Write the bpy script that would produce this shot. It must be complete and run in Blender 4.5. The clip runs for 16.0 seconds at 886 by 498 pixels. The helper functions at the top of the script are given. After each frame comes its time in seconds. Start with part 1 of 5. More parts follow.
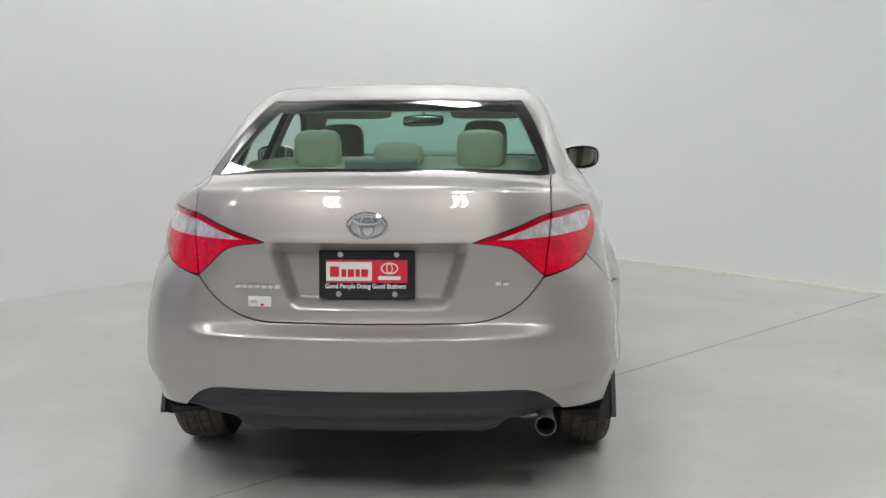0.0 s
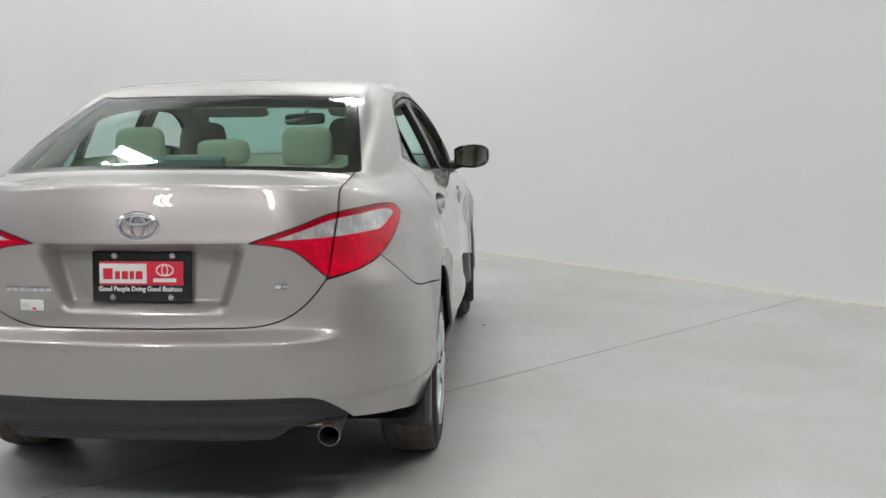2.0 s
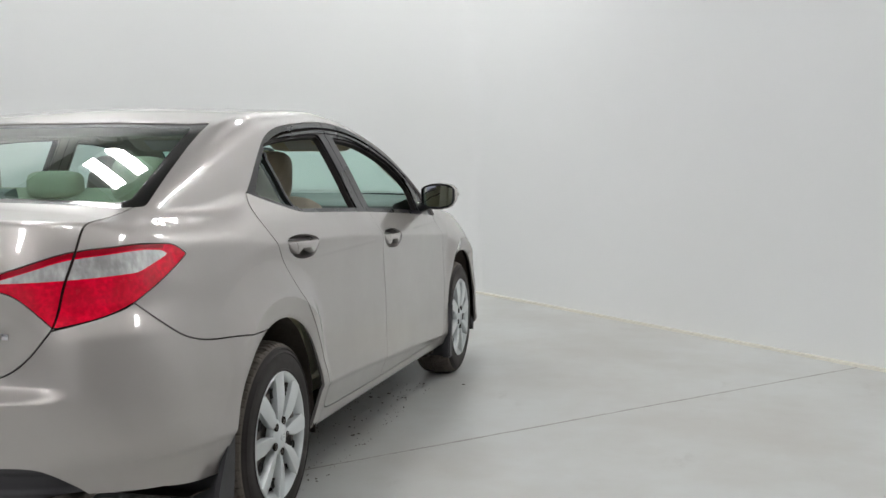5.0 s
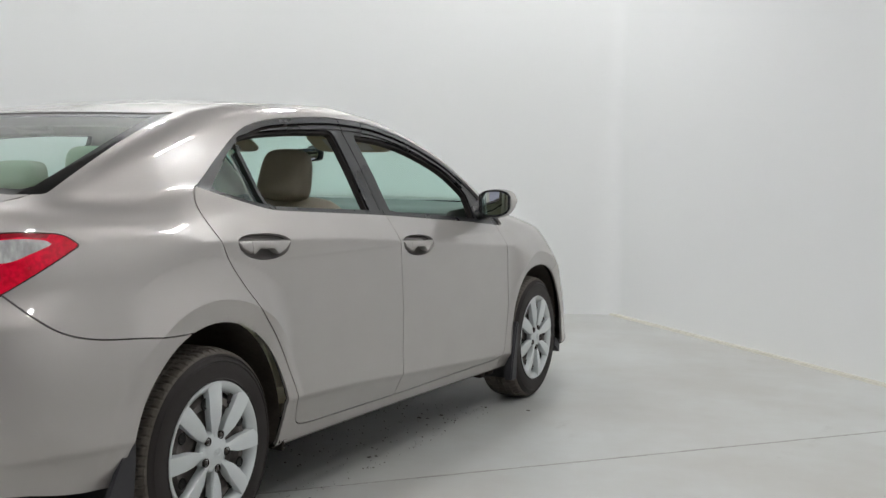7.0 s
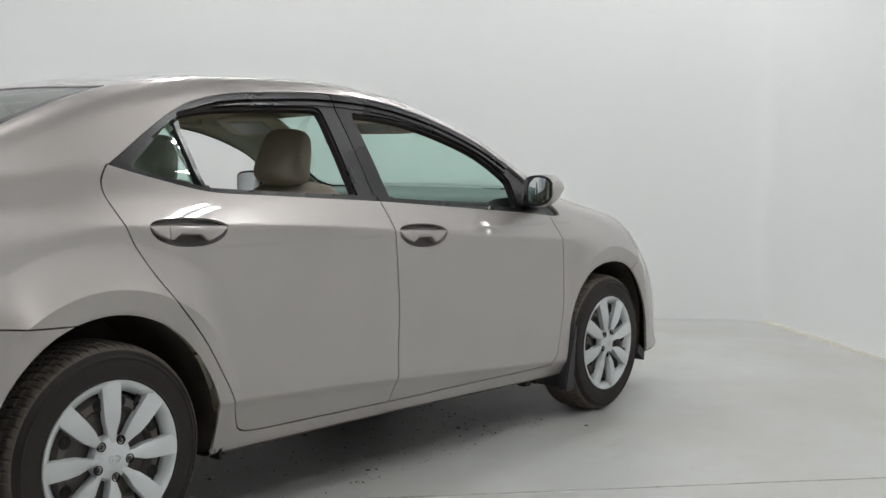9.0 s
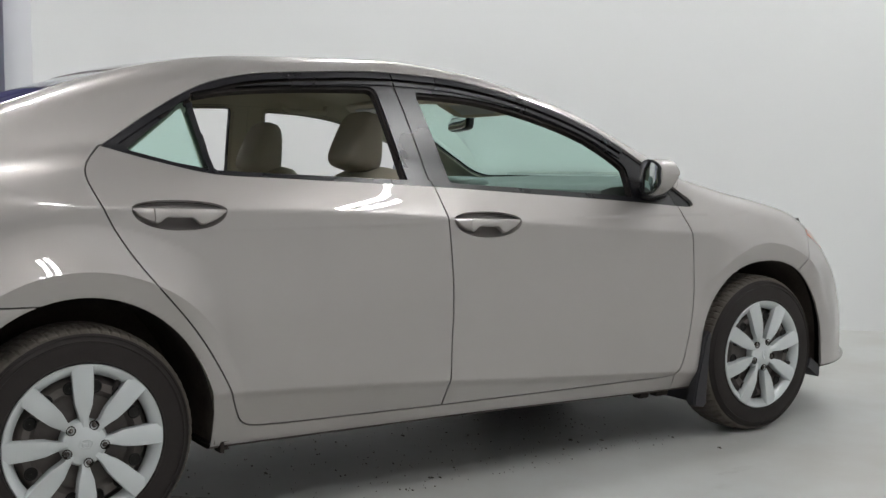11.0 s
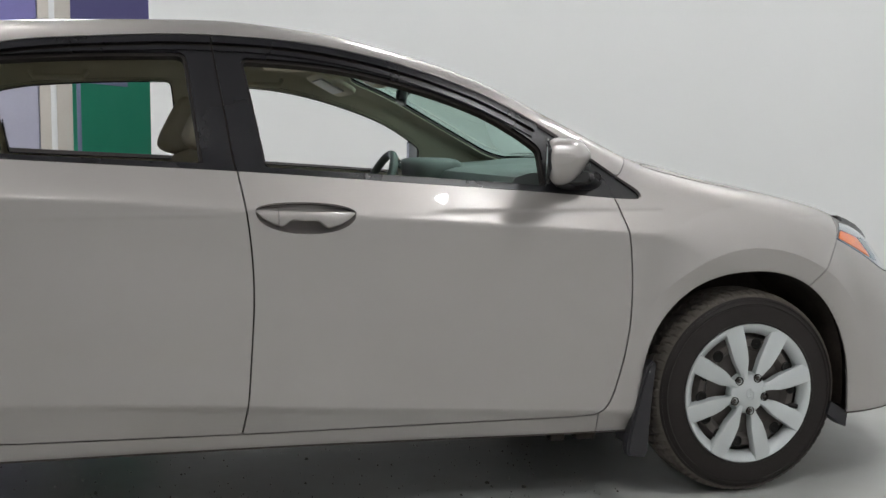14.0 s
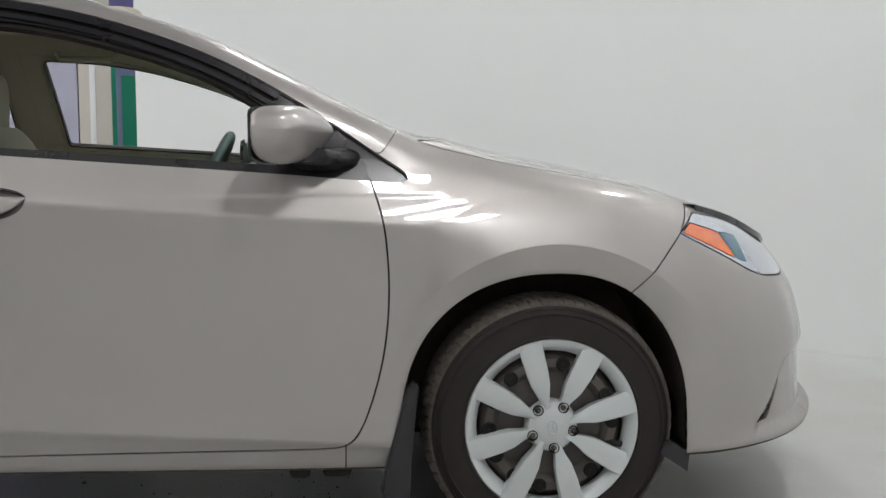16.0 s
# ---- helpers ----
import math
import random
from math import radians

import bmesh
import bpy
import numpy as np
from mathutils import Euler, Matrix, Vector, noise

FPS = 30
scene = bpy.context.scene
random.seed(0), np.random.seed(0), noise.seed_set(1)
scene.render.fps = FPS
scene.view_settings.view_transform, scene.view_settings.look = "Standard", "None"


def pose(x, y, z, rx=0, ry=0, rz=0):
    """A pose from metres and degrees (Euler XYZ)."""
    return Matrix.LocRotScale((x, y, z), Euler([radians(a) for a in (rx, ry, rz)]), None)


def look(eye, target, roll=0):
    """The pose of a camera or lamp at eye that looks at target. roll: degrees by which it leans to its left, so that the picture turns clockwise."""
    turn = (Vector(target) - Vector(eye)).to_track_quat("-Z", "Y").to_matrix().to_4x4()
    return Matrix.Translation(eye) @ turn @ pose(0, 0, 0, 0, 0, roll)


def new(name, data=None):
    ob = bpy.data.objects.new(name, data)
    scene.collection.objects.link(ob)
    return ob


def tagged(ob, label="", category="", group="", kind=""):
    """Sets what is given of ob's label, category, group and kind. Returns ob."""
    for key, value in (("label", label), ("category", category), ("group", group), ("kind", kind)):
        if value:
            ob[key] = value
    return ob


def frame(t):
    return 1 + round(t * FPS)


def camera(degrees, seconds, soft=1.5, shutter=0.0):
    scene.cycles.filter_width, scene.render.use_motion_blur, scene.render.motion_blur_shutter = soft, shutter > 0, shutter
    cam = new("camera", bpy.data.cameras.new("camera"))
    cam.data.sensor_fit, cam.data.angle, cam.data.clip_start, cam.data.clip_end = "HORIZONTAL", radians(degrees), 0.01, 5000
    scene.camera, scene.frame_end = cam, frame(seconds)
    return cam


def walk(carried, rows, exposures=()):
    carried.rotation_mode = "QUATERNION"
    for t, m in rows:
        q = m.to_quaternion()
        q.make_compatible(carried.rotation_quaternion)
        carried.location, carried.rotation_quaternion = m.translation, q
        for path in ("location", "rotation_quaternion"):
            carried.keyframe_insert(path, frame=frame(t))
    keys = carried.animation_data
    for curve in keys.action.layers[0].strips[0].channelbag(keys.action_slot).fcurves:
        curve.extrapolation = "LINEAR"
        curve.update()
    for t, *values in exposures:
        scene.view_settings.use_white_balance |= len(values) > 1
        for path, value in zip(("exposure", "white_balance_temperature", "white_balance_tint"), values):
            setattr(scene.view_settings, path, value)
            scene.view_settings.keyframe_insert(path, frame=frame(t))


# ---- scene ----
cam = camera(43.5, 16.0)
PATH = [
    (0, (0.411, -4.397, 1.375), (0.314, -2.418, 1.103), -0.2),
    (0.5, (0.544, -4.346, 1.374), (0.439, -2.367, 1.102), -0.3),
    (1, (0.714, -4.294, 1.383), (0.601, -2.316, 1.107), -0.3),
    (1.5, (0.929, -4.245, 1.369), (0.807, -2.268, 1.095), -0.4),
    (2, (1.143, -4.184, 1.34), (1.011, -2.207, 1.074), -0.4),
    (2.5, (1.339, -4.085, 1.358), (1.187, -2.11, 1.082), -0.1),
    (3, (1.519, -3.968, 1.354), (1.336, -1.995, 1.081), -0.1),
    (3.5, (1.735, -3.862, 1.348), (1.487, -1.894, 1.091), -0.1),
    (4, (1.919, -3.747, 1.32), (1.601, -1.786, 1.094), -0.1),
    (4.5, (2.076, -3.574, 1.294), (1.687, -1.622, 1.098), -0.2),
    (7, (2.926, -2.7, 1.183), (2.054, -0.906, 1.04), 0.7),
    (7.5, (3.087, -2.489, 1.17), (2.111, -0.749, 1.025), 0.8),
    (8, (3.19, -2.263, 1.169), (2.125, -0.577, 1.014), 1.1),
    (10.5, (3.777, -1.064, 1.054), (2.224, 0.189, 0.921), -0.2),
    (11, (3.854, -0.809, 1.067), (2.185, 0.282, 0.918), 0.2),
    (11.5, (3.881, -0.537, 1.085), (2.123, 0.402, 0.922), 0.3),
    (12, (3.899, -0.278, 1.098), (2.087, 0.551, 0.925), 0.3),
    (12.5, (3.894, -0.004, 1.1), (2.058, 0.77, 0.919), 0.4),
    (13, (3.869, 0.297, 1.09), (2.01, 1.012, 0.905), 0.5),
    (13.5, (3.857, 0.577, 1.077), (1.971, 1.215, 0.895), 0.3),
    (14, (3.84, 0.892, 1.078), (1.921, 1.421, 0.888), 0.3),
    (14.5, (3.789, 1.215, 1.057), (1.846, 1.648, 0.869), 0.0),
    (15, (3.734, 1.54, 1.029), (1.776, 1.903, 0.849), 0.0),
    (15.5, (3.628, 1.837, 1.022), (1.66, 2.14, 0.837), 0.0),
    (16, (3.475, 2.121, 1.013), (1.498, 2.351, 0.82), -0.1),
]
walk(cam, [(t, look(eye, target, roll)) for t, eye, target, roll in PATH])

# ---- light: a closed white studio with twin-tube fixtures under its ceiling ----
world = bpy.data.worlds.new("studio_world")
world.use_nodes = True
world.node_tree.nodes["Background"].inputs["Color"].default_value = (0.8, 0.85, 0.9, 1)
world.node_tree.nodes["Background"].inputs["Strength"].default_value = 0.05
scene.world = world
scene.view_settings.exposure = 0.0
TUBE_POWER = 88.0


# ---- materials ----
def mat(name, color, rough=0.5, metal=0.0, grain=0.0, grain_scale=60.0, stain=0.0, stain_scale=2.5, bump=0.0,
        coat=0.0, coat_rough=0.03, spec=0.5, sub=0.0, dark=None, stretch=None, coat_ior=1.5):
    """A principled surface, varied at two scales: grain (fine) and stain (broad)."""
    m = bpy.data.materials.new(name)
    m.use_nodes = True
    nt = m.node_tree
    b = nt.nodes["Principled BSDF"]
    b.inputs["Base Color"].default_value = (*color, 1)
    b.inputs["Roughness"].default_value = rough
    b.inputs["Metallic"].default_value = metal
    b.inputs["Coat Weight"].default_value = coat
    b.inputs["Coat Roughness"].default_value = coat_rough
    b.inputs["Coat IOR"].default_value = coat_ior
    b.inputs["Specular IOR Level"].default_value = spec
    b.inputs["Subsurface Weight"].default_value = sub
    if grain or stain or bump:
        tc = nt.nodes.new("ShaderNodeTexCoord")
        fine = nt.nodes.new("ShaderNodeTexNoise")
        fine.inputs["Scale"].default_value = grain_scale
        fine.inputs["Detail"].default_value = 4
        broad = nt.nodes.new("ShaderNodeTexNoise")
        broad.inputs["Scale"].default_value = stain_scale
        broad.inputs["Detail"].default_value = 6
        broad.inputs["Roughness"].default_value = 0.6
        for n in (fine, broad):
            nt.links.new(tc.outputs["Object"], n.inputs["Vector"])
        if stretch:
            mp = nt.nodes.new("ShaderNodeMapping")
            mp.inputs["Scale"].default_value = stretch
            nt.links.new(tc.outputs["Object"], mp.inputs["Vector"])
            nt.links.new(mp.outputs["Vector"], fine.inputs["Vector"])
        last = None
        low = dark or tuple(c * 0.6 for c in color)
        for n, amount in ((fine, grain), (broad, stain)):
            if not amount:
                continue
            ramp = nt.nodes.new("ShaderNodeMapRange")
            ramp.interpolation_type = "SMOOTHSTEP"
            ramp.inputs["From Min"].default_value, ramp.inputs["From Max"].default_value = 0.28, 0.72
            ramp.inputs["To Min"].default_value, ramp.inputs["To Max"].default_value = 0.0, amount
            nt.links.new(n.outputs["Fac"], ramp.inputs["Value"])
            mix = nt.nodes.new("ShaderNodeMix")
            mix.data_type = "RGBA"
            nt.links.new(ramp.outputs["Result"], mix.inputs["Factor"])
            if last:
                nt.links.new(last, mix.inputs["A"])
            else:
                mix.inputs["A"].default_value = (*color, 1)
            mix.inputs["B"].default_value = (*low, 1)
            last = mix.outputs["Result"]
            nt.links.new(last, b.inputs["Base Color"])
        rr = nt.nodes.new("ShaderNodeMapRange")
        rr.inputs["From Min"].default_value, rr.inputs["From Max"].default_value = 0.3, 0.7
        rr.inputs["To Min"].default_value, rr.inputs["To Max"].default_value = rough * 0.88, min(1, rough * 1.15)
        nt.links.new(broad.outputs["Fac"], rr.inputs["Value"])
        nt.links.new(rr.outputs["Result"], b.inputs["Roughness"])
        if bump:
            bp = nt.nodes.new("ShaderNodeBump")
            bp.inputs["Strength"].default_value = bump
            bp.inputs["Distance"].default_value = 0.002
            nt.links.new(fine.outputs["Fac"], bp.inputs["Height"])
            nt.links.new(bp.outputs["Normal"], b.inputs["Normal"])
    return m


def glass_mat(name, tint, rough=0.0):
    """A thin pane: clear tint through, a mirror by Fresnel."""
    m = bpy.data.materials.new(name)
    m.use_nodes = True
    nt = m.node_tree
    nt.nodes.remove(nt.nodes["Principled BSDF"])
    tr = nt.nodes.new("ShaderNodeBsdfTransparent")
    tr.inputs["Color"].default_value = (*tint, 1)
    gl = nt.nodes.new("ShaderNodeBsdfGlossy")
    gl.inputs["Roughness"].default_value = rough
    gl.inputs["Color"].default_value = (1, 1, 1, 1)
    fr = nt.nodes.new("ShaderNodeLayerWeight")
    fr.inputs["Blend"].default_value = 0.5
    pw = nt.nodes.new("ShaderNodeMath")
    pw.operation = "POWER"
    pw.inputs[1].default_value = 5.6
    nt.links.new(fr.outputs["Facing"], pw.inputs[0])
    sc = nt.nodes.new("ShaderNodeMapRange")
    sc.inputs["To Min"].default_value, sc.inputs["To Max"].default_value = 0.075, 1.0
    nt.links.new(pw.outputs["Value"], sc.inputs["Value"])
    mx = nt.nodes.new("ShaderNodeMixShader")
    nt.links.new(sc.outputs["Result"], mx.inputs["Fac"])
    nt.links.new(tr.outputs["BSDF"], mx.inputs[1])
    nt.links.new(gl.outputs["BSDF"], mx.inputs[2])
    nt.links.new(mx.outputs["Shader"], nt.nodes["Material Output"].inputs["Surface"])
    return m


def glow_mat(name, color, strength):
    m = bpy.data.materials.new(name)
    m.use_nodes = True
    b = m.node_tree.nodes["Principled BSDF"]
    b.inputs["Base Color"].default_value = (*color, 1)
    b.inputs["Emission Color"].default_value = (*color, 1)
    b.inputs["Emission Strength"].default_value = strength
    return m


M_WALL = mat("white_wall_paint", (0.80, 0.81, 0.806), 0.6, grain=0.05, grain_scale=90, stain=0.06, stain_scale=0.7, bump=0.15, dark=(0.74, 0.755, 0.75))
M_FLOOR = mat("grey_floor_paint", (0.515, 0.53, 0.518), 0.33, grain=0.16, grain_scale=9, stain=0.62, stain_scale=0.9, bump=0.06, dark=(0.405, 0.385, 0.350))
def soil(m, tint):
    """Sparse smears and specks of dirt over a painted floor."""
    nt = m.node_tree
    b = nt.nodes["Principled BSDF"]
    last = b.inputs["Base Color"].links[0].from_socket
    tc = nt.nodes.new("ShaderNodeTexCoord")
    for scale, stretch, low, high, amount in ((2.2, (1.0, 0.45, 1.0), 0.60, 0.78, 0.55), (38.0, (1.0, 0.6, 1.0), 0.69, 0.76, 0.6)):
        mp = nt.nodes.new("ShaderNodeMapping")
        mp.inputs["Scale"].default_value = stretch
        mp.inputs["Rotation"].default_value = (0, 0, 0.5)
        ns = nt.nodes.new("ShaderNodeTexNoise")
        ns.inputs["Scale"].default_value, ns.inputs["Detail"].default_value, ns.inputs["Roughness"].default_value = scale, 9, 0.68
        rg = nt.nodes.new("ShaderNodeMapRange")
        rg.interpolation_type = "SMOOTHSTEP"
        rg.inputs["From Min"].default_value, rg.inputs["From Max"].default_value, rg.inputs["To Max"].default_value = low, high, amount
        mx = nt.nodes.new("ShaderNodeMix")
        mx.data_type = "RGBA"
        nt.links.new(tc.outputs["Object"], mp.inputs["Vector"])
        nt.links.new(mp.outputs["Vector"], ns.inputs["Vector"])
        nt.links.new(ns.outputs["Fac"], rg.inputs["Value"])
        nt.links.new(rg.outputs["Result"], mx.inputs["Factor"])
        nt.links.new(last, mx.inputs["A"])
        mx.inputs["B"].default_value = (*tint, 1)
        last = mx.outputs["Result"]
    nt.links.new(last, b.inputs["Base Color"])


soil(M_FLOOR, (0.20, 0.175, 0.15))
# greys of two unseen walls, set by how bright the car's paint comes out
M_FAR = mat("unseen_south_wall_grey", (0.43, 0.433, 0.437), 0.8, grain=0.1, stain=0.2)
M_EAST = mat("unseen_east_wall_grey", (0.52, 0.523, 0.527), 0.8, grain=0.1, stain=0.2)
M_JOINT = mat("floor_joint_dirt", (0.30, 0.29, 0.27), 0.9, grain=0.6, grain_scale=25, dark=(0.5, 0.5, 0.48))
M_CEIL = mat("ceiling_paint", (0.24, 0.242, 0.245), 0.8, grain=0.1, stain=0.1)
M_PURPLE = mat("purple_wall_paint", (0.19, 0.175, 0.42), 0.6, grain=0.08, stain=0.12, stain_scale=1.2)
M_LILAC = mat("lilac_grey_paint", (0.42, 0.42, 0.52), 0.6, grain=0.08, stain=0.12, stain_scale=1.2)
M_GREEN = mat("green_wall_paint", (0.025, 0.38, 0.22), 0.5, grain=0.08, stain=0.12, stain_scale=1.2)
M_CREAM = mat("cream_column_paint", (0.62, 0.58, 0.52), 0.6, grain=0.08, stain=0.15)
M_SILVERBLUE = mat("blue_grey_frame_paint", (0.28, 0.32, 0.48), 0.5, grain=0.05)
M_TUBE = glow_mat("lit_diffuser", (0.988, 0.988, 0.99), TUBE_POWER)
M_EXIT = glow_mat("lit_exit_sign", (0.08, 0.75, 0.20), 0.5)
M_FIXTURE = mat("white_enamel", (0.75, 0.76, 0.76), 0.4, grain=0.03)
M_PAINT = mat("champagne_metallic_paint", (0.394, 0.370, 0.353), 0.41, metal=0.55, grain=0.16, grain_scale=1800, stain=0.04,
              stain_scale=3, coat=1.0, coat_rough=0.015, coat_ior=1.65, dark=(0.328, 0.305, 0.290))
M_HEADLAMP = mat("headlamp_lens", (0.70, 0.74, 0.80), 0.06, metal=0.6, grain=0.15, grain_scale=14, stain=0.3, stain_scale=9, coat=1.0, coat_rough=0.01, dark=(0.35, 0.40, 0.55))
M_UNDER = mat("dusty_underseal", (0.10, 0.085, 0.075), 0.9, spec=0.1, grain=0.4, stain=0.5, stain_scale=5, dark=(0.05, 0.042, 0.036))
M_DARKBODY = mat("black_underseal", (0.026, 0.0225, 0.020), 0.9, spec=0.1, grain=0.3, stain=0.3, stain_scale=7, dark=(0.040, 0.032, 0.027))
M_ARCH = mat("dusty_arch_liner", (0.075, 0.061, 0.053), 0.9, spec=0.15, grain=0.4, grain_scale=90, stain=0.5, stain_scale=9, dark=(0.035, 0.028, 0.024))
M_DIRT = mat("brown_dirt", (0.17, 0.155, 0.135), 0.95, grain=0.4, dark=(0.05, 0.042, 0.036))
M_IRIS = mat("blue_violet_reflector", (0.10, 0.10, 0.42), 0.18, metal=0.6, grain=0.8, grain_scale=55, stain=0.5, stain_scale=30, coat=1.0, dark=(0.05, 0.32, 0.22))
M_BLACKTRIM = mat("satin_black_trim", (0.0105, 0.0098, 0.0122), 0.27, spec=0.5, grain=0.15, grain_scale=300, stain=0.1, bump=0.05, dark=(0.015, 0.014, 0.016))
M_PLASTIC = mat("grained_dark_plastic", (0.022, 0.021, 0.025), 0.5, grain=0.25, grain_scale=500, stain=0.2, bump=0.25, dark=(0.034, 0.032, 0.036))
M_RUBBER = mat("black_rubber", (0.027, 0.0225, 0.0218), 0.55, spec=0.2, grain=0.3, grain_scale=120, stain=0.3, stain_scale=6, bump=0.2, dark=(0.022, 0.019, 0.017))
M_TREAD = mat("worn_tread_rubber", (0.125, 0.108, 0.092), 0.85, grain=0.4, grain_scale=150, stain=0.4, stain_scale=8, bump=0.3, dark=(0.075, 0.064, 0.054))
M_CAP = mat("silver_hubcap_paint", (0.63, 0.66, 0.665), 0.34, metal=0.35, grain=0.06, grain_scale=400, stain=0.08, stain_scale=9, coat=0.25)
M_STEEL = mat("black_steel_wheel", (0.105, 0.090, 0.083), 0.55, grain=0.3, stain=0.3, stain_scale=10, dark=(0.05, 0.045, 0.04))
M_CHROME = mat("chrome", (0.72, 0.73, 0.76), 0.15, metal=1.0, grain=0.03, stain=0.05)
M_DULLMETAL = mat("sooty_exhaust_steel", (0.22, 0.20, 0.18), 0.45, metal=0.9, grain=0.3, stain=0.5, stain_scale=15, dark=(0.05, 0.04, 0.035))
M_SOOT = mat("soot", (0.008, 0.007, 0.006), 0.9, grain=0.3)
M_CERAMIC = mat("black_glass_border", (0.006, 0.0055, 0.005), 0.12, spec=0.4, grain=0.2, grain_scale=200)
M_RED = mat("red_lens", (0.88, 0.0, 0.034), 0.25, spec=0.12, grain=0.5, grain_scale=75, stain=0.5, stain_scale=11, bump=0.35, coat=0.7, coat_rough=0.010, dark=(0.30, 0.0, 0.010))
M_DARKRED = mat("deep_red_lens", (0.30, 0.001, 0.012), 0.2, spec=0.2, grain=0.3, grain_scale=75, coat=0.9, coat_rough=0.012, dark=(0.20, 0.0, 0.008))
M_CLEAR = mat("clear_ribbed_lens", (0.90, 0.90, 0.905), 0.10, metal=0.35, grain=0.55, grain_scale=1.0, stain=0.7, stain_scale=13, bump=0.5, coat=1.0, coat_rough=0.01, dark=(0.30, 0.285, 0.28), stretch=(70, 70, 11))
M_AMBER = mat("amber_reflector", (0.85, 0.20, 0.03), 0.15, grain=0.4, grain_scale=60, bump=0.4, coat=1.0, dark=(0.75, 0.10, 0.05))
M_GLASS = glass_mat("green_tinted_glass", (0.69, 0.93, 0.85))
M_GLASS_REAR = glass_mat("dark_tinted_rear_glass", (0.60, 0.80, 0.73))
M_LINER = mat("beige_roof_lining", (0.50, 0.46, 0.37), 0.95, grain=0.12, grain_scale=250, stain=0.05, bump=0.2)
M_TRIM = mat("beige_inner_trim", (0.55, 0.505, 0.40), 0.6, grain=0.08, grain_scale=300, stain=0.05, bump=0.15)
M_CLOTH = mat("beige_seat_cloth", (0.50, 0.455, 0.37), 0.95, grain=0.2, grain_scale=400, stain=0.08, stain_scale=6, bump=0.4)
# dark plastic paled towards teal: the windshield's reflection is put into the colour
M_DASH = mat("dash_with_painted_sheen", (0.135, 0.15, 0.147), 0.5, grain=0.2, grain_scale=400, bump=0.3)
M_MIRROR = mat("mirror_glass", (0.75, 0.78, 0.78), 0.02, metal=1.0)
M_PLATE = mat("black_plate_frame", (0.012, 0.012, 0.013), 0.25, grain=0.1)
M_PLATERED = mat("red_plate_print", (0.72, 0.02, 0.05), 0.35, grain=0.05)
M_PLATEWHITE = mat("white_plate_print", (0.80, 0.80, 0.78), 0.4, grain=0.05)
M_BEAD = mat("off_white_sealant", (0.72, 0.70, 0.62), 0.6, grain=0.3, grain_scale=20, stain=0.3, stain_scale=3, dark=(0.5, 0.48, 0.42))
M_DARKGREEN = mat("dark_green_plastic", (0.02, 0.12, 0.06), 0.4, grain=0.1)
M_TEXT = mat("grey_lettering", (0.55, 0.55, 0.55), 0.4)


# ---- mesh helpers ----
def mesh_object(name, verts, faces, material, parent=None, label="", smooth=True, normals=None):
    me = bpy.data.meshes.new(name)
    me.from_pydata([tuple(v) for v in verts], [], [tuple(f) for f in faces])
    me.validate()
    if smooth:
        me.polygons.foreach_set("use_smooth", [True] * len(me.polygons))
    if normals is not None and len(me.vertices) == len(normals):
        me.normals_split_custom_set_from_vertices([tuple(n) for n in normals])
    me.update()
    ob = new(name, me)
    ob.data.materials.append(material)
    if parent is not None:
        ob.parent = parent
    if label:
        tagged(ob, label)
    return ob


def part(name, bm, material, parent, label="", smooth=True):
    """Links a bmesh as one mesh object under a thing or a part."""
    me = bpy.data.meshes.new(name)
    bm.normal_update()
    bm.to_mesh(me)
    bm.free()
    if smooth:
        me.polygons.foreach_set("use_smooth", [True] * len(me.polygons))
        me.set_sharp_from_angle(angle=radians(38))
    ob = new(name, me)
    me.materials.append(material)
    if parent is not None:
        ob.parent = parent
    if label:
        tagged(ob, label)
    return ob


def add_box(bm, cx, cy, cz, sx, sy, sz, bevel=0.0, m=None, segments=2):
    made = bmesh.ops.create_cube(bm, size=1.0)["verts"]
    bmesh.ops.scale(bm, vec=(sx, sy, sz), verts=made)
    if bevel:
        edges = list({e for v in made for e in v.link_edges})
        res = bmesh.ops.bevel(bm, geom=edges, offset=bevel, segments=segments, affect="EDGES", profile=0.6)
        made = list({v for f in res["faces"] for v in f.verts} | {v for v in made if v.is_valid})
    bmesh.ops.translate(bm, vec=(cx, cy, cz), verts=made)
    if m is not None:
        bmesh.ops.transform(bm, matrix=m, verts=made)
    return made


def box(cx, cy, cz, sx, sy, sz, bevel=0.0, m=None, segments=2):
    bm = bmesh.new()
    add_box(bm, cx, cy, cz, sx, sy, sz, bevel, m, segments)
    return bm


def lathe(profile, n=64, axis="x", close=False):
    """A turned shape: (radius, along) pairs round the x axis."""
    bm = bmesh.new()
    rings = []
    for r, a in profile:
        rings.append([bm.verts.new((a, r * math.cos(2 * math.pi * i / n), r * math.sin(2 * math.pi * i / n))) for i in range(n)])
    pairs = list(zip(rings, rings[1:])) + ([(rings[-1], rings[0])] if close else [])
    for p, q in pairs:
        for i in range(n):
            bm.faces.new((p[i], p[(i + 1) % n], q[(i + 1) % n], q[i]))
    bmesh.ops.recalc_face_normals(bm, faces=bm.faces)
    return bm


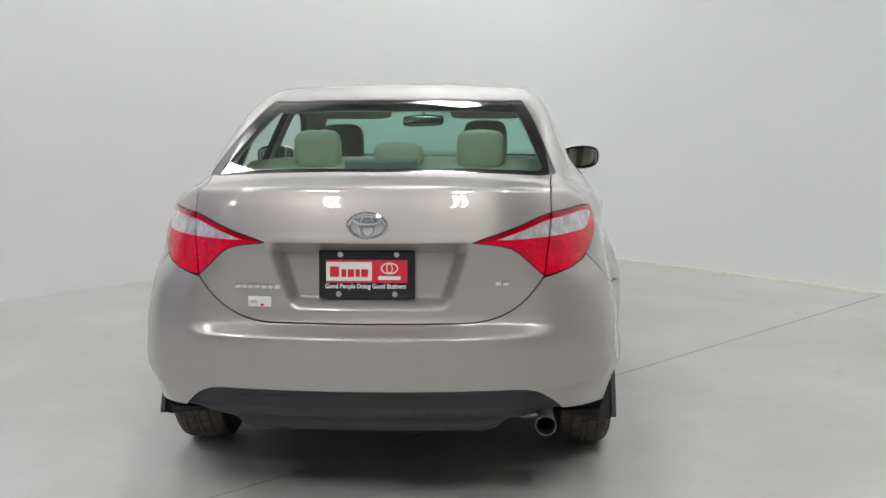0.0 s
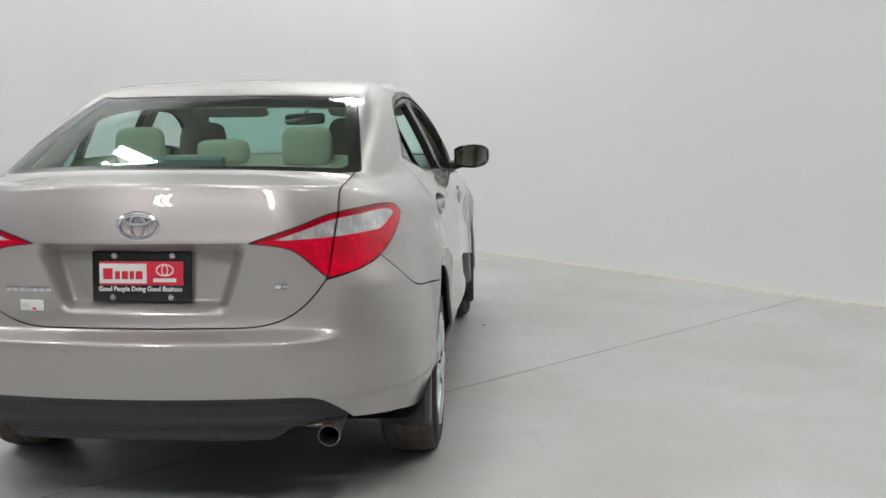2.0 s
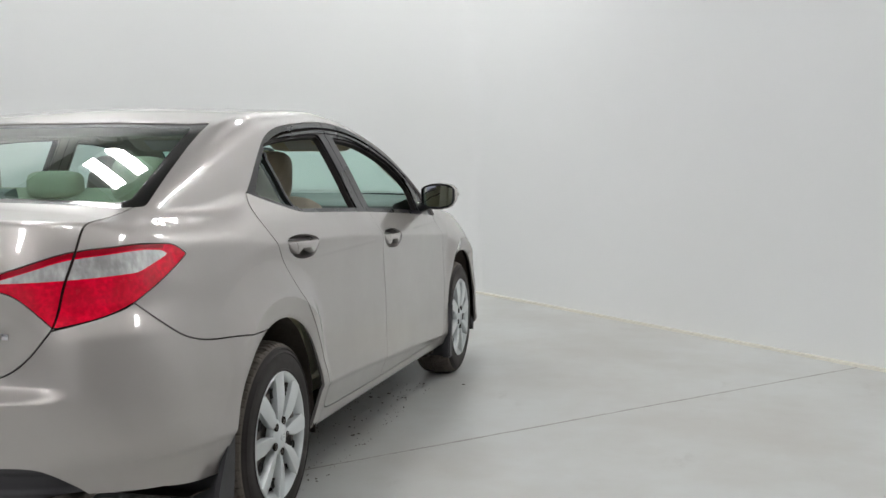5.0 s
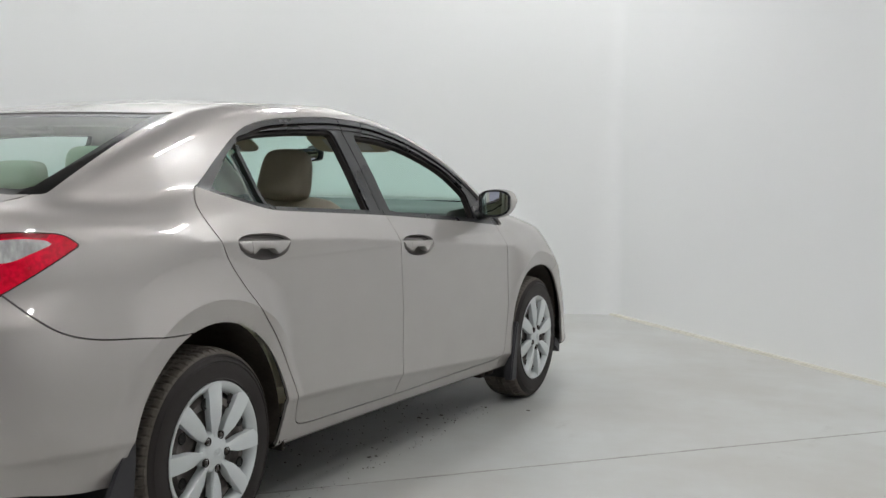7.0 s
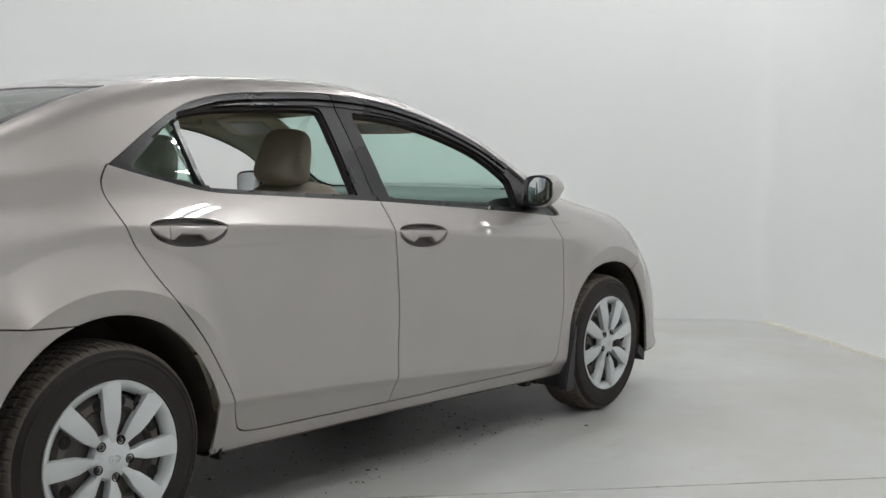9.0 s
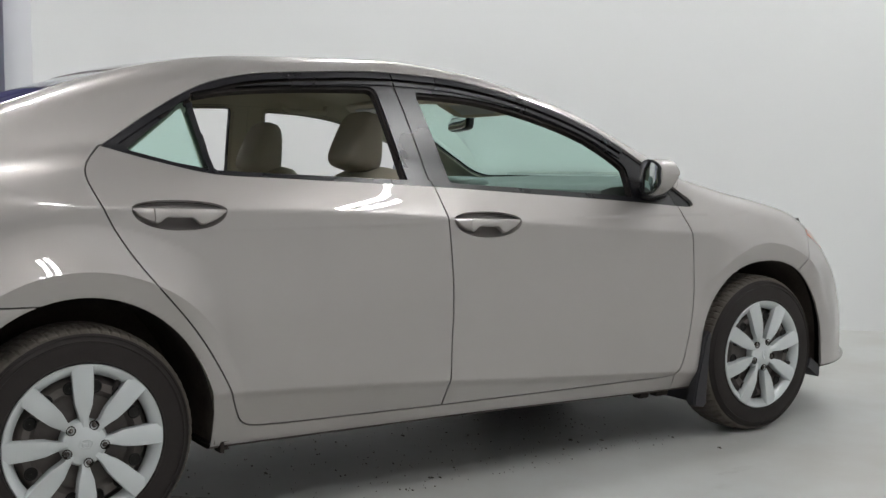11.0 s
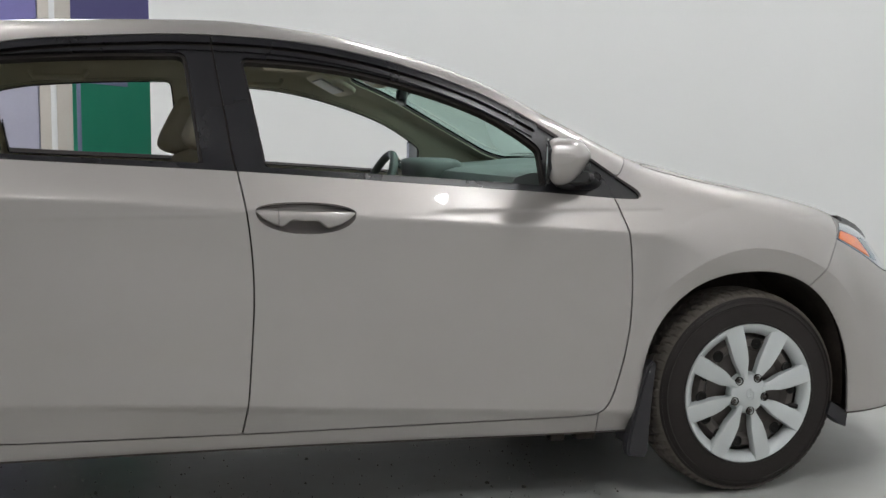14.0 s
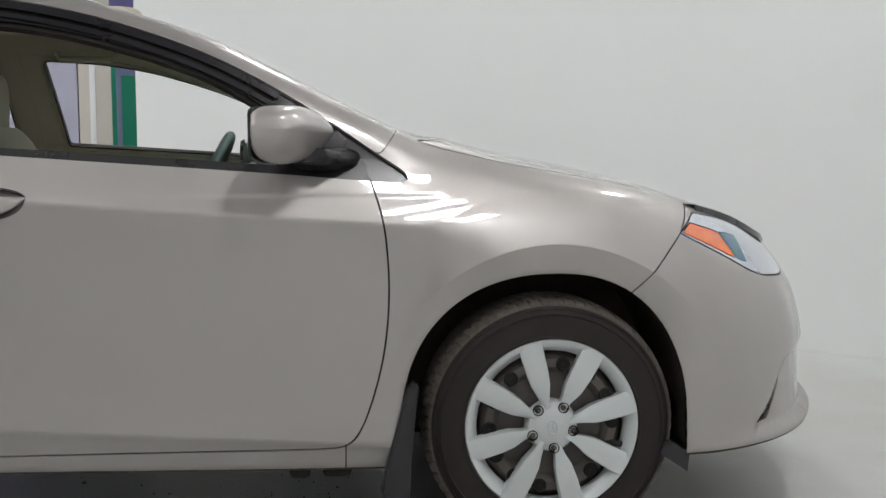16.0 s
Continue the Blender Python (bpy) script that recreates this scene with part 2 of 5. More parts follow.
def tube(points, radius, n=10):
    """A round bar along a line of points."""
    bm = bmesh.new()
    rings = []
    pts = [Vector(p) for p in points]
    for i, p in enumerate(pts):
        d = (pts[min(i + 1, len(pts) - 1)] - pts[max(i - 1, 0)]).normalized()
        a = d.orthogonal().normalized() if i == 0 else (a - d * a.dot(d)).normalized()
        b = d.cross(a)
        r = radius[i] if isinstance(radius, (list, tuple)) else radius
        rings.append([bm.verts.new(p + r * (a * math.cos(2 * math.pi * k / n) + b * math.sin(2 * math.pi * k / n))) for k in range(n)])
    for p, q in zip(rings, rings[1:]):
        for k in range(n):
            bm.faces.new((p[k], p[(k + 1) % n], q[(k + 1) % n], q[k]))
    bm.faces.new(rings[0][::-1])
    bm.faces.new(rings[-1])
    bmesh.ops.recalc_face_normals(bm, faces=bm.faces)
    return bm


def merge(bm, other):
    me = bpy.data.meshes.new("tmp")
    other.to_mesh(me)
    other.free()
    bm.from_mesh(me)
    bpy.data.meshes.remove(me)
    return bm


# ---- the room ----
CORNER, RIGHT_END, LEFT_BEND, LEFT_END = (0.11, 6.22), (7.6, -1.0), (-3.12, 3.10), (-3.93, 0.99)
WALL_H = 4.42


def wall(name, a, b, z0, z1, material, thick=0.12, label="", parent=None):
    """An upright slab from a to b; its face lies on the line a-b, its body to the left of the way from a to b."""
    d = Vector((b[0] - a[0], b[1] - a[1]))
    n = Vector((-d.y, d.x)).normalized() * thick
    c = [(a[0], a[1]), (b[0], b[1]), (b[0] + n.x, b[1] + n.y), (a[0] + n.x, a[1] + n.y)]
    v = [(x, y, z) for z in (z0, z1) for x, y in c]
    f = [(0, 1, 2, 3), (7, 6, 5, 4), (0, 4, 5, 1), (1, 5, 6, 2), (2, 6, 7, 3), (3, 7, 4, 0)]
    return tagged(mesh_object(name, v, f, material, parent, smooth=False), label, "wall", kind="structure")


bm = bmesh.new()
add_box(bm, 0, 0, -0.1, 60, 60, 0.2)
floor = tagged(part("floor", bm, M_FLOOR, None, smooth=False), "grey painted concrete floor, scuffed and faintly glossy", "floor", kind="structure")
ceiling = tagged(part("ceiling", box(-3, 1, WALL_H + 0.1, 26, 22, 0.2), M_CEIL, None, smooth=False), "dark grey ceiling over the studio", "ceiling", kind="structure")
RIGHT_STOP = (0.30, 6.037)
wall("wall_right", RIGHT_END, RIGHT_STOP, 0, WALL_H, M_WALL, -0.12, "white painted studio wall")


def curved_wall(name, p0, p1, p2, p3, z1, thick, material, label):
    """A wall whose face follows a gentle curve in plan."""
    v, f, n = [], [], 60
    for i in range(n + 1):
        t = (i - 12) / (n - 12) * 0.94 + 0.06
        if i < 12:                                   # the rounded corner
            k = i / 12
            e = [0.94 ** 3 * a + 3 * 0.06 * 0.94 ** 2 * b + 3 * 0.0036 * 0.94 * c_ + 0.06 ** 3 * d for a, b, c_, d in zip(p0, p1, p2, p3)]
            c = [(1 - k) ** 2 * a + 2 * k * (1 - k) * b + k * k * c_ for a, b, c_ in zip(RIGHT_STOP, p0, e)]
            g = Vector([2 * (1 - k) * (b - a) + 2 * k * (c_ - b) for a, b, c_ in zip(RIGHT_STOP, p0, e)]).normalized()
            o = (c[0] + g.y * thick, c[1] - g.x * thick)
            v += [(c[0], c[1], 0), (c[0], c[1], z1), (o[0], o[1], z1), (o[0], o[1], 0)]
            if i:
                k = 4 * i
                f += [(k - 4, k, k + 1, k - 3), (k - 3, k + 1, k + 2, k - 2), (k - 2, k + 2, k + 3, k - 1)]
            continue
        c = [(1 - t) ** 3 * a + 3 * t * (1 - t) ** 2 * b + 3 * t * t * (1 - t) * c_ + t ** 3 * d for a, b, c_, d in zip(p0, p1, p2, p3)]
        g = Vector([3 * (1 - t) ** 2 * (b - a) + 6 * t * (1 - t) * (c_ - b) + 3 * t * t * (d - c_) for a, b, c_, d in zip(p0, p1, p2, p3)]).normalized()
        o = (c[0] + g.y * thick, c[1] - g.x * thick)
        v += [(c[0], c[1], 0), (c[0], c[1], z1), (o[0], o[1], z1), (o[0], o[1], 0)]
        if i:
            k = 4 * i
            f += [(k - 4, k, k + 1, k - 3), (k - 3, k + 1, k + 2, k - 2), (k - 2, k + 2, k + 3, k - 1)]
    f += [(0, 1, 2, 3), (4 * n + 3, 4 * n + 2, 4 * n + 1, 4 * n)]
    ob = mesh_object(name, v, f, material)
    ob.data.set_sharp_from_angle(angle=radians(30))
    return tagged(ob, label, "wall", kind="structure")


curved_wall("wall_left", CORNER, (-1.9, 4.25), (-3.3, 2.9), LEFT_END, WALL_H, 0.12, M_WALL, "white painted studio wall that ends at the hall")
# east and south walls are added out of view to shape bounce and reflections
wall("wall_east", (7.6, -1.0), (7.6, -8.5), 0, WALL_H, M_EAST, 0.12, "unseen grey wall, added to set the light on the car's flank")
wall("wall_south", (7.6, -8.5), (-13.0, -8.5), 0, WALL_H, M_FAR, 0.12, "unseen grey wall, added to set the light on the car's tail")
wall("wall_west", (-11.0, -8.5), (-11.0, 5.0), 0, WALL_H, M_LILAC, 0.12, "plain lilac grey hall wall")
wall("wall_hall_north", (-11.0, 5.0), (-3.0, 5.0), 0, WALL_H, M_LILAC, 0.12, "plain lilac grey hall wall")
wall("wall_left_return", LEFT_END, (-5.84, 1.21), 0, WALL_H, M_WALL, -0.12, "white painted return at the end of the studio wall")
SPLIT_Z = 1.85
HALL_A, HALL_B, HALL_C, HALL_D = (-6.74, 0.34), (-9.6, 1.88), (-6.72, 0.06), (-6.45, -4.2)
wall("wall_hall_green", HALL_A, HALL_B, 0, SPLIT_Z, M_GREEN, 0.10, "green painted lower hall wall")
wall("wall_hall_purple", HALL_A, HALL_B, SPLIT_Z, WALL_H, M_PURPLE, 0.10, "purple painted upper hall wall")
wall("wall_hall_lilac", HALL_D, HALL_C, 0, 1.95, M_LILAC, 0.10, "lilac grey lower hall wall")
wall("wall_hall_upper", HALL_D, HALL_C, 1.95, WALL_H, M_PURPLE, 0.10, "purple painted upper hall wall")


# ---- the shape of the car's body: a field that is zero on its skin ----
def curve(xs, ys):
    """A monotone cubic through a few knots."""
    xs, ys = np.array(xs, float), np.array(ys, float)
    h, d = np.diff(xs), np.diff(ys) / np.diff(xs)
    m = np.concatenate(([d[0]], np.where(d[:-1] * d[1:] > 0, 2 * d[:-1] * d[1:] / (d[:-1] + d[1:] + 1e-12), 0), [d[-1]]))

    def at(x):
        x = np.clip(x, xs[0], xs[-1])
        i = np.clip(np.searchsorted(xs, x) - 1, 0, len(xs) - 2)
        t = (x - xs[i]) / h[i]
        return ((1 + 2 * t) * (1 - t) ** 2 * ys[i] + t * (1 - t) ** 2 * h[i] * m[i] + t * t * (3 - 2 * t) * ys[i + 1] + t * t * (t - 1) * h[i] * m[i + 1])
    return at


def smax(a, b, k):
    h = np.maximum(k - np.abs(a - b), 0) / k
    return np.maximum(a, b) + h * h * k * 0.25


def smin(a, b, k):
    return -smax(-a, -b, k)


def step(a, b, x):
    t = np.clip((x - a) / (b - a), 0, 1)
    return t * t * (3 - 2 * t)


REAR_AXLE, FRONT_AXLE, HUB_Z = 0.0, 2.70, 0.315
# wheel openings: half length behind and ahead of the axle, height, roundness, hub line
REAR_ARCH, FRONT_ARCH = (REAR_AXLE, 0.387, 0.368, 0.397, 2.0, HUB_Z), (FRONT_AXLE, 0.378, 0.333, 0.379, 2.3, HUB_Z)
plan_low = curve([-1.0, -0.6, -0.3, 0.0, 0.5, 1.2, 2.0, 2.7, 3.1, 3.5], [0.755, 0.826, 0.864, 0.874, 0.872, 0.874, 0.866, 0.876, 0.865, 0.81])
plan_high = curve([-1.0, -0.6, -0.41, 0.0, 0.3, 0.7, 1.3, 2.0, 2.4, 2.8, 3.2, 3.5], [0.70, 0.755, 0.785, 0.832, 0.850, 0.862, 0.872, 0.868, 0.862, 0.858, 0.83, 0.77])
crease_z = curve([-0.6, 0.15, 0.77, 1.19, 1.74, 2.28, 3.0], [0.968, 0.953, 0.930, 0.901, 0.861, 0.822, 0.768])
low_off = curve([0.08, 0.18, 0.26, 0.325, 0.350, 0.372, 0.45, 0.6, 0.75, 0.9, 1.1], [-0.10, -0.054, -0.030, -0.008, 0.0030, 0.0022, -0.004, -0.009, -0.0145, -0.011, 0.0])
deck_z = curve([-1.0, -0.88, -0.7, -0.5, -0.2, 0.1, 1.8, 2.25, 2.45, 2.6, 2.8, 3.0, 3.15, 3.3, 3.45, 3.7],
               [1.075, 1.090, 1.102, 1.112, 1.118, 1.17, 1.17, 1.0715, 1.0344, 0.9955, 0.9552, 0.9075, 0.8580, 0.811, 0.735, 0.60])
rear_y = curve([0.10, 0.25, 0.34, 0.45, 0.585, 0.61, 0.65, 0.70, 0.80, 0.905, 0.95, 1.02, 1.065, 1.12],
               [-0.84, -0.915, -0.938, -0.957, -0.975, -0.972, -0.915, -0.904, -0.912, -0.926, -0.915, -0.894, -0.878, -0.862])
corner_y = curve([0.10, 0.25, 0.45, 0.58, 0.70, 0.80, 0.90, 1.0, 1.12], [-0.84, -0.905, -0.945, -0.952, -0.942, -0.924, -0.912, -0.886, -0.856])
front_y = curve([0.10, 0.22, 0.25, 0.29, 0.45, 0.58, 0.71, 0.75, 0.85], [3.55, 3.63, 3.645, 3.625, 3.615, 3.585, 3.50, 3.465, 3.36])
floor_z = curve([-1.0, -0.8, -0.4, 0.4, 1.2, 2.2, 3.0, 3.6], [0.295, 0.275, 0.25, 0.235, 0.232, 0.215, 0.23, 0.235])
belt_x = curve([-0.7, -0.3, 0.0, 0.4, 1.1, 1.8, 2.33, 2.6], [0.645, 0.695, 0.741, 0.775, 0.790, 0.785, 0.752, 0.70])
roof_z = curve([-0.5, 0.0, 0.3, 0.7, 1.1, 1.4, 1.7, 2.0, 2.4], [1.29, 1.381, 1.412, 1.436, 1.446, 1.420, 1.372, 1.3445, 1.25])
HANDLES = ((0.2815, 0.943), (1.3315, 0.8905))

FLARES = (0.466, 0.450)


def arch_radius(arch, y, z):
    """1 on the opening's edge, less inside."""
    yc, a0, a1, b, n, zc = arch
    u = np.abs(y - yc) / np.where(y < yc, a0, a1)
    return (u ** n + (np.maximum(z - zc, 0) / b) ** n) ** (1 / n)


def side_x(y, z):
    zc = crease_z(y)
    q = z + 0.88 - zc
    low = low_off(q)
    d = q - 0.88
    high = -0.014 - 0.55 * d - 0.8 * d * np.abs(d)
    k = 0.004 + 0.09 * step(2.35, 2.75, y) + 0.05 * step(0.05, -0.35, y)
    w = step(0.50, 0.92, q)
    x = plan_low(y) * (1 - w) + plan_high(y) * w + smin(low, high, k)
    for arch, rf in zip((REAR_ARCH, FRONT_ARCH), FLARES):
        # the flare: the body swells towards a crisp line round the arch, then falls back to the lip
        yc = arch[0]
        r = np.hypot(y - yc, z - HUB_Z)
        up = step(0.34, 0.58, z) * step(0.40, 0.24, np.abs(y - yc - 0.01))
        out = np.clip((rf + 0.125 - r) / 0.125, 0, 1)
        x = x + up * np.where(r > rf, 0.030 * out ** 1.2, 0.030 - 0.30 * (rf - r))
        x = x + (1 - up) * 0.005 * step(rf, rf - 0.05, r) * step(0.15, 0.4, z)
        x = x - 0.002 * np.clip((1.02 - arch_radius(arch, y, z)) / 0.02, 0, 1)
    return x


def field(p):
    x, y, z = np.abs(p[..., 0]), p[..., 1], p[..., 2]
    side = x - side_x(y, z)
    top = z - (deck_z(y) - np.where(y < 1, 0.07, 0.036) * x * x - 0.11 * x ** 6)
    recess = 0.078 * step(0.0, 1.0, (np.interp(z, [0.70, 0.91], [0.265, 0.335]) - x) / 0.05) * step(0.690, 0.735, z) * np.clip((0.914 - z) / 0.040, 0, 1) * np.interp(z, [0.70, 0.88], [0.45, 1.0])
    w = step(0.40, 0.66, x)
    rear = (rear_y(z) * (1 - w) + corner_y(z) * w + 0.20 * x * x + 0.22 * np.maximum(x - 0.45, 0) ** 2 + recess) - y
    front = y - (front_y(z) - 0.5 * x * x)
    corner = np.interp(z, [0.24, 0.298, 0.332, 0.385, 0.436, 0.458, 0.47], [3.19, 3.235, 3.266, 3.298, 3.338, 3.430, 3.52])
    front = front + 0.016 * step(0.0, 0.030, y - corner) * step(0.478, 0.455, z) * step(0.262, 0.285, z)
    under = floor_z(y) - z
    low = smax(smax(side, rear, 0.30 - 0.09 * step(0.38, 0.52, z) * step(0.86, 0.76, z)), front, 0.22)
    low = smax(low, top, np.where(y < 1, 0.014 + 0.068 * step(-0.75, -0.4, y), 0.05))
    low = smax(low, under, 0.03)
    d = np.maximum(z - 1.0, -0.12)
    cab = x - (belt_x(y) - 0.3815 * d - 0.29 * d * np.abs(d))
    roof = z - (roof_z(y) - 0.067 * x * x)
    shield = 0.91 * (z - (0.9508 + 0.4985 * (2.56 - 0.109 * x * x - y)))
    back = 0.94 * (z - (1.110 + 0.369 * (y + 0.55 - 0.20 * x * x)))
    house = smax(smax(roof, shield, 0.10), back, 0.09)
    house = np.maximum(smax(house, cab, 0.060), np.maximum(0.90 - z, np.maximum(-0.60 - y, y - 2.60)))
    return smin(low, house, 0.025)


def skin_point(origin, way):
    """Where rays from inside leave the body."""
    lo, hi = np.full(len(way), 0.05), np.full(len(way), 2.2)
    for _ in range(24):
        mid = (lo + hi) / 2
        inside = field(origin + way * mid[:, None]) < 0
        lo, hi = np.where(inside, mid, lo), np.where(inside, hi, mid)
    return origin + way * ((lo + hi) / 2)[:, None]


def skin_normal(p, e=0.0015):
    g = np.stack([field(p + e * np.eye(3)[i]) - field(p - e * np.eye(3)[i]) for i in range(3)], -1)
    return g / (np.linalg.norm(g, axis=1)[:, None] + 1e-12)


def rounded(points, radius=0.03):
    """A closed outline with round corners; a third number sets a corner's own radius."""
    out, n = [], len(points)
    for k in range(n):
        p, a, c = (np.array(points[(k + o) % n][:2], float) for o in (0, -1, 1))
        r = points[k][2] if len(points[k]) > 2 else radius
        da, dc = np.linalg.norm(a - p), np.linalg.norm(c - p)
        if r <= 0:
            out.append(p)
            continue
        p0, p1 = p + (a - p) / da * min(r, 0.48 * da), p + (c - p) / dc * min(r, 0.48 * dc)
        for t in (0, 0.25, 0.5, 0.75, 1.0):
            out.append((1 - t) ** 2 * p0 + 2 * t * (1 - t) * p + t * t * p1)
    return np.array(out)


def outline_distance(poly, u, v):
    """Signed distance to a closed outline, negative inside."""
    out = np.full(u.shape, 1.0)
    near = (u > poly[:, 0].min() - 0.1) & (u < poly[:, 0].max() + 0.1) & (v > poly[:, 1].min() - 0.1) & (v < poly[:, 1].max() + 0.1)
    a, b = u[near], v[near]
    best, inside = np.full(a.shape, 9.0), np.zeros(a.shape, bool)
    for (x0, y0), (x1, y1) in zip(poly, np.roll(poly, -1, 0)):
        dx, dy = x1 - x0, y1 - y0
        t = np.clip(((a - x0) * dx + (b - y0) * dy) / (dx * dx + dy * dy + 1e-12), 0, 1)
        best = np.minimum(best, np.hypot(a - x0 - t * dx, b - y0 - t * dy))
        if y0 != y1:
            inside ^= ((y0 > b) != (y1 > b)) & (a < dx * (b - y0) / dy + x0)
    out[near] = np.where(inside, -best, best)
    return out


# ---- the skin of the body's right half, as triangles ----
def make_skin():
    na, nc, nb = 310, 230, 200
    a = np.linspace(0, math.pi, na)
    y0, y1, zc = 0.10, 2.60, 0.78
    rows = []
    for beta in np.linspace(math.pi / 2, 0, nb + 1)[:-1]:
        rows.append((y0, -math.sin(beta), math.cos(beta)))
    for y in np.linspace(y0, y1, nc):
        rows.append((y, 0.0, 1.0))
    for beta in np.linspace(0, math.pi / 2, nb + 1)[1:]:
        rows.append((y1, math.sin(beta), math.cos(beta)))
    origin = np.array([[(0, y, zc)] * na for y, _, _ in rows], float).reshape(-1, 3)
    way = np.array([np.stack([np.sin(a) * c, np.full(na, s), np.cos(a) * c], 1) for _, s, c in rows]).reshape(-1, 3)
    v = skin_point(origin, way)
    v[np.abs(v[:, 0]) < 1e-6, 0] = 0
    i = np.arange(len(rows) - 1)[:, None] * na + np.arange(na - 1)[None]
    i = i.ravel()
    t = np.concatenate([np.stack([i, i + 1, i + na], 1), np.stack([i + 1, i + na + 1, i + na], 1)])
    return v, t


def keep(skin, s):
    """The part of the skin on which s is negative, cut clean along s = 0."""
    v, t = skin
    if not len(t):
        return skin
    neg = s[t] < 0
    count = neg.sum(1)
    whole, mixed = t[count == 3], t[(count == 1) | (count == 2)]
    extra, made, tris = [], {}, []

    def cross(i, j):
        key = (i, j) if i < j else (j, i)
        if key not in made:
            f = s[i] / (s[i] - s[j])
            extra.append(v[i] + f * (v[j] - v[i]))
            made[key] = len(v) + len(extra) - 1
        return made[key]
    for tri in mixed.tolist():
        inside = [s[k] < 0 for k in tri]
        loop = []
        for k in range(3):
            p, q = tri[k], tri[(k + 1) % 3]
            if inside[k]:
                loop.append(p)
            if inside[k] != inside[(k + 1) % 3]:
                loop.append(cross(p, q))
        for k in range(1, len(loop) - 1):
            tris.append((loop[0], loop[k], loop[k + 1]))
    t2 = np.concatenate([whole, np.array(tris, int).reshape(-1, 3)])
    v2 = np.concatenate([v, np.array(extra).reshape(-1, 3)]) if extra else v
    used, flat = np.unique(t2, return_inverse=True)
    return v2[used], flat.reshape(-1, 3)


def split(skin, s, gap=0.0022):
    """Inside and outside of a seam, with its gap left open."""
    return keep(skin, s + gap), keep(skin, gap - s)


def pieces(skin, least=60):
    """The separate patches of a skin, small crumbs left out."""
    v, t = skin
    mark = np.arange(len(v))
    while True:
        low = mark[t].min(1)
        was = mark.copy()
        for k in range(3):
            np.minimum.at(mark, t[:, k], low)
        mark = mark[mark]
        if (mark == was).all():
            break
    out = []
    for m in np.unique(mark[t[:, 0]]):
        tt = t[mark[t[:, 0]] == m]
        if len(tt) >= least:
            used, flat = np.unique(tt, return_inverse=True)
            out.append((v[used], flat.reshape(-1, 3)))
    return out


def panel(name, skin, material, parent, label="", sides="both", depth=0.012, shift=0.0, joined=False, inward=False, plain=False):
    """Part of the skin as a sheet with turned-in edges. sides: right, left, or both; joined makes both halves one mesh."""
    v, t = skin
    if not len(t):
        return []
    mid, count = np.zeros(v.shape), np.zeros(len(v))
    for k in range(3):
        np.add.at(mid, t[:, k], v[t].mean(1))
        np.add.at(count, t[:, k], 1)
    n = skin_normal(v + 0.35 * (mid / np.maximum(count, 1)[:, None] - v), 0.0008)
    v = v + n * np.reshape(shift, (-1, 1))
    edge = {}
    for a, b, c in t.tolist():
        for e in ((a, b), (b, c), (c, a)):
            if (e[1], e[0]) in edge:
                del edge[(e[1], e[0])]
            else:
                edge[e] = 1
    rim = [e for e in edge if not (v[e[0], 0] < 1e-5 and v[e[1], 0] < 1e-5)]
    idx = {}
    inner_v = []
    for a, b in rim:
        for k in (a, b):
            if k not in idx:
                idx[k] = len(v) + len(inner_v)
                inner_v.append(v[k] - n[k] * depth)
    allv = np.concatenate([v, np.array(inner_v).reshape(-1, 3)])
    base = len(allv)
    dup = {k: base + i for i, k in enumerate(idx)}          # the rim has its own vertices, so that its edge stays crisp
    if idx:
        allv = np.concatenate([allv, v[list(idx)]])
    turn = [(dup[a], idx[a], idx[b], dup[b]) for a, b in rim]
    nn = np.concatenate([n, np.zeros((len(allv) - len(v), 3))])
    acc = np.zeros((len(allv), 3))
    for f in turn:
        p = allv[list(f)]
        g = np.cross(p[1] - p[0], p[3] - p[0])
        for k in f:
            acc[k] += g
    rest = np.linalg.norm(nn, axis=1) < 0.5
    nn[rest] = acc[rest] / (np.linalg.norm(acc[rest], axis=1)[:, None] + 1e-12)
    faces = [tuple(f) for f in t.tolist()] + turn
    if inward:
        faces, nn = [f[::-1] for f in faces], -nn
    flip = np.array([-1.0, 1, 1])
    made = []
    if joined:
        mid = {k: k for k in np.nonzero(allv[:, 0] < 1e-5)[0].tolist()}
        count, other = len(allv), {}
        lv, ln = [], []
        for k in range(len(allv)):
            if k in mid and k < len(v):
                other[k] = k
            else:
                other[k] = count + len(lv)
                lv.append(allv[k] * flip)
                ln.append(nn[k] * flip)
        faces2 = faces + [tuple(other[k] for k in f[::-1]) for f in faces]
        made.append(mesh_object(name, np.concatenate([allv, np.array(lv)]), faces2, material, parent, label, normals=None if plain else np.concatenate([nn, np.array(ln)])))
        return made
    if sides in ("right", "both"):
        made.append(mesh_object(name, allv, faces, material, parent, label, normals=nn))
    if sides in ("left", "both"):
        made.append(mesh_object(name, allv * flip, [f[::-1] for f in faces], material, parent, label, normals=nn * flip))
    return made


car = tagged(new("car"), "champagne metallic four-door sedan with its side windows rolled down", "car")

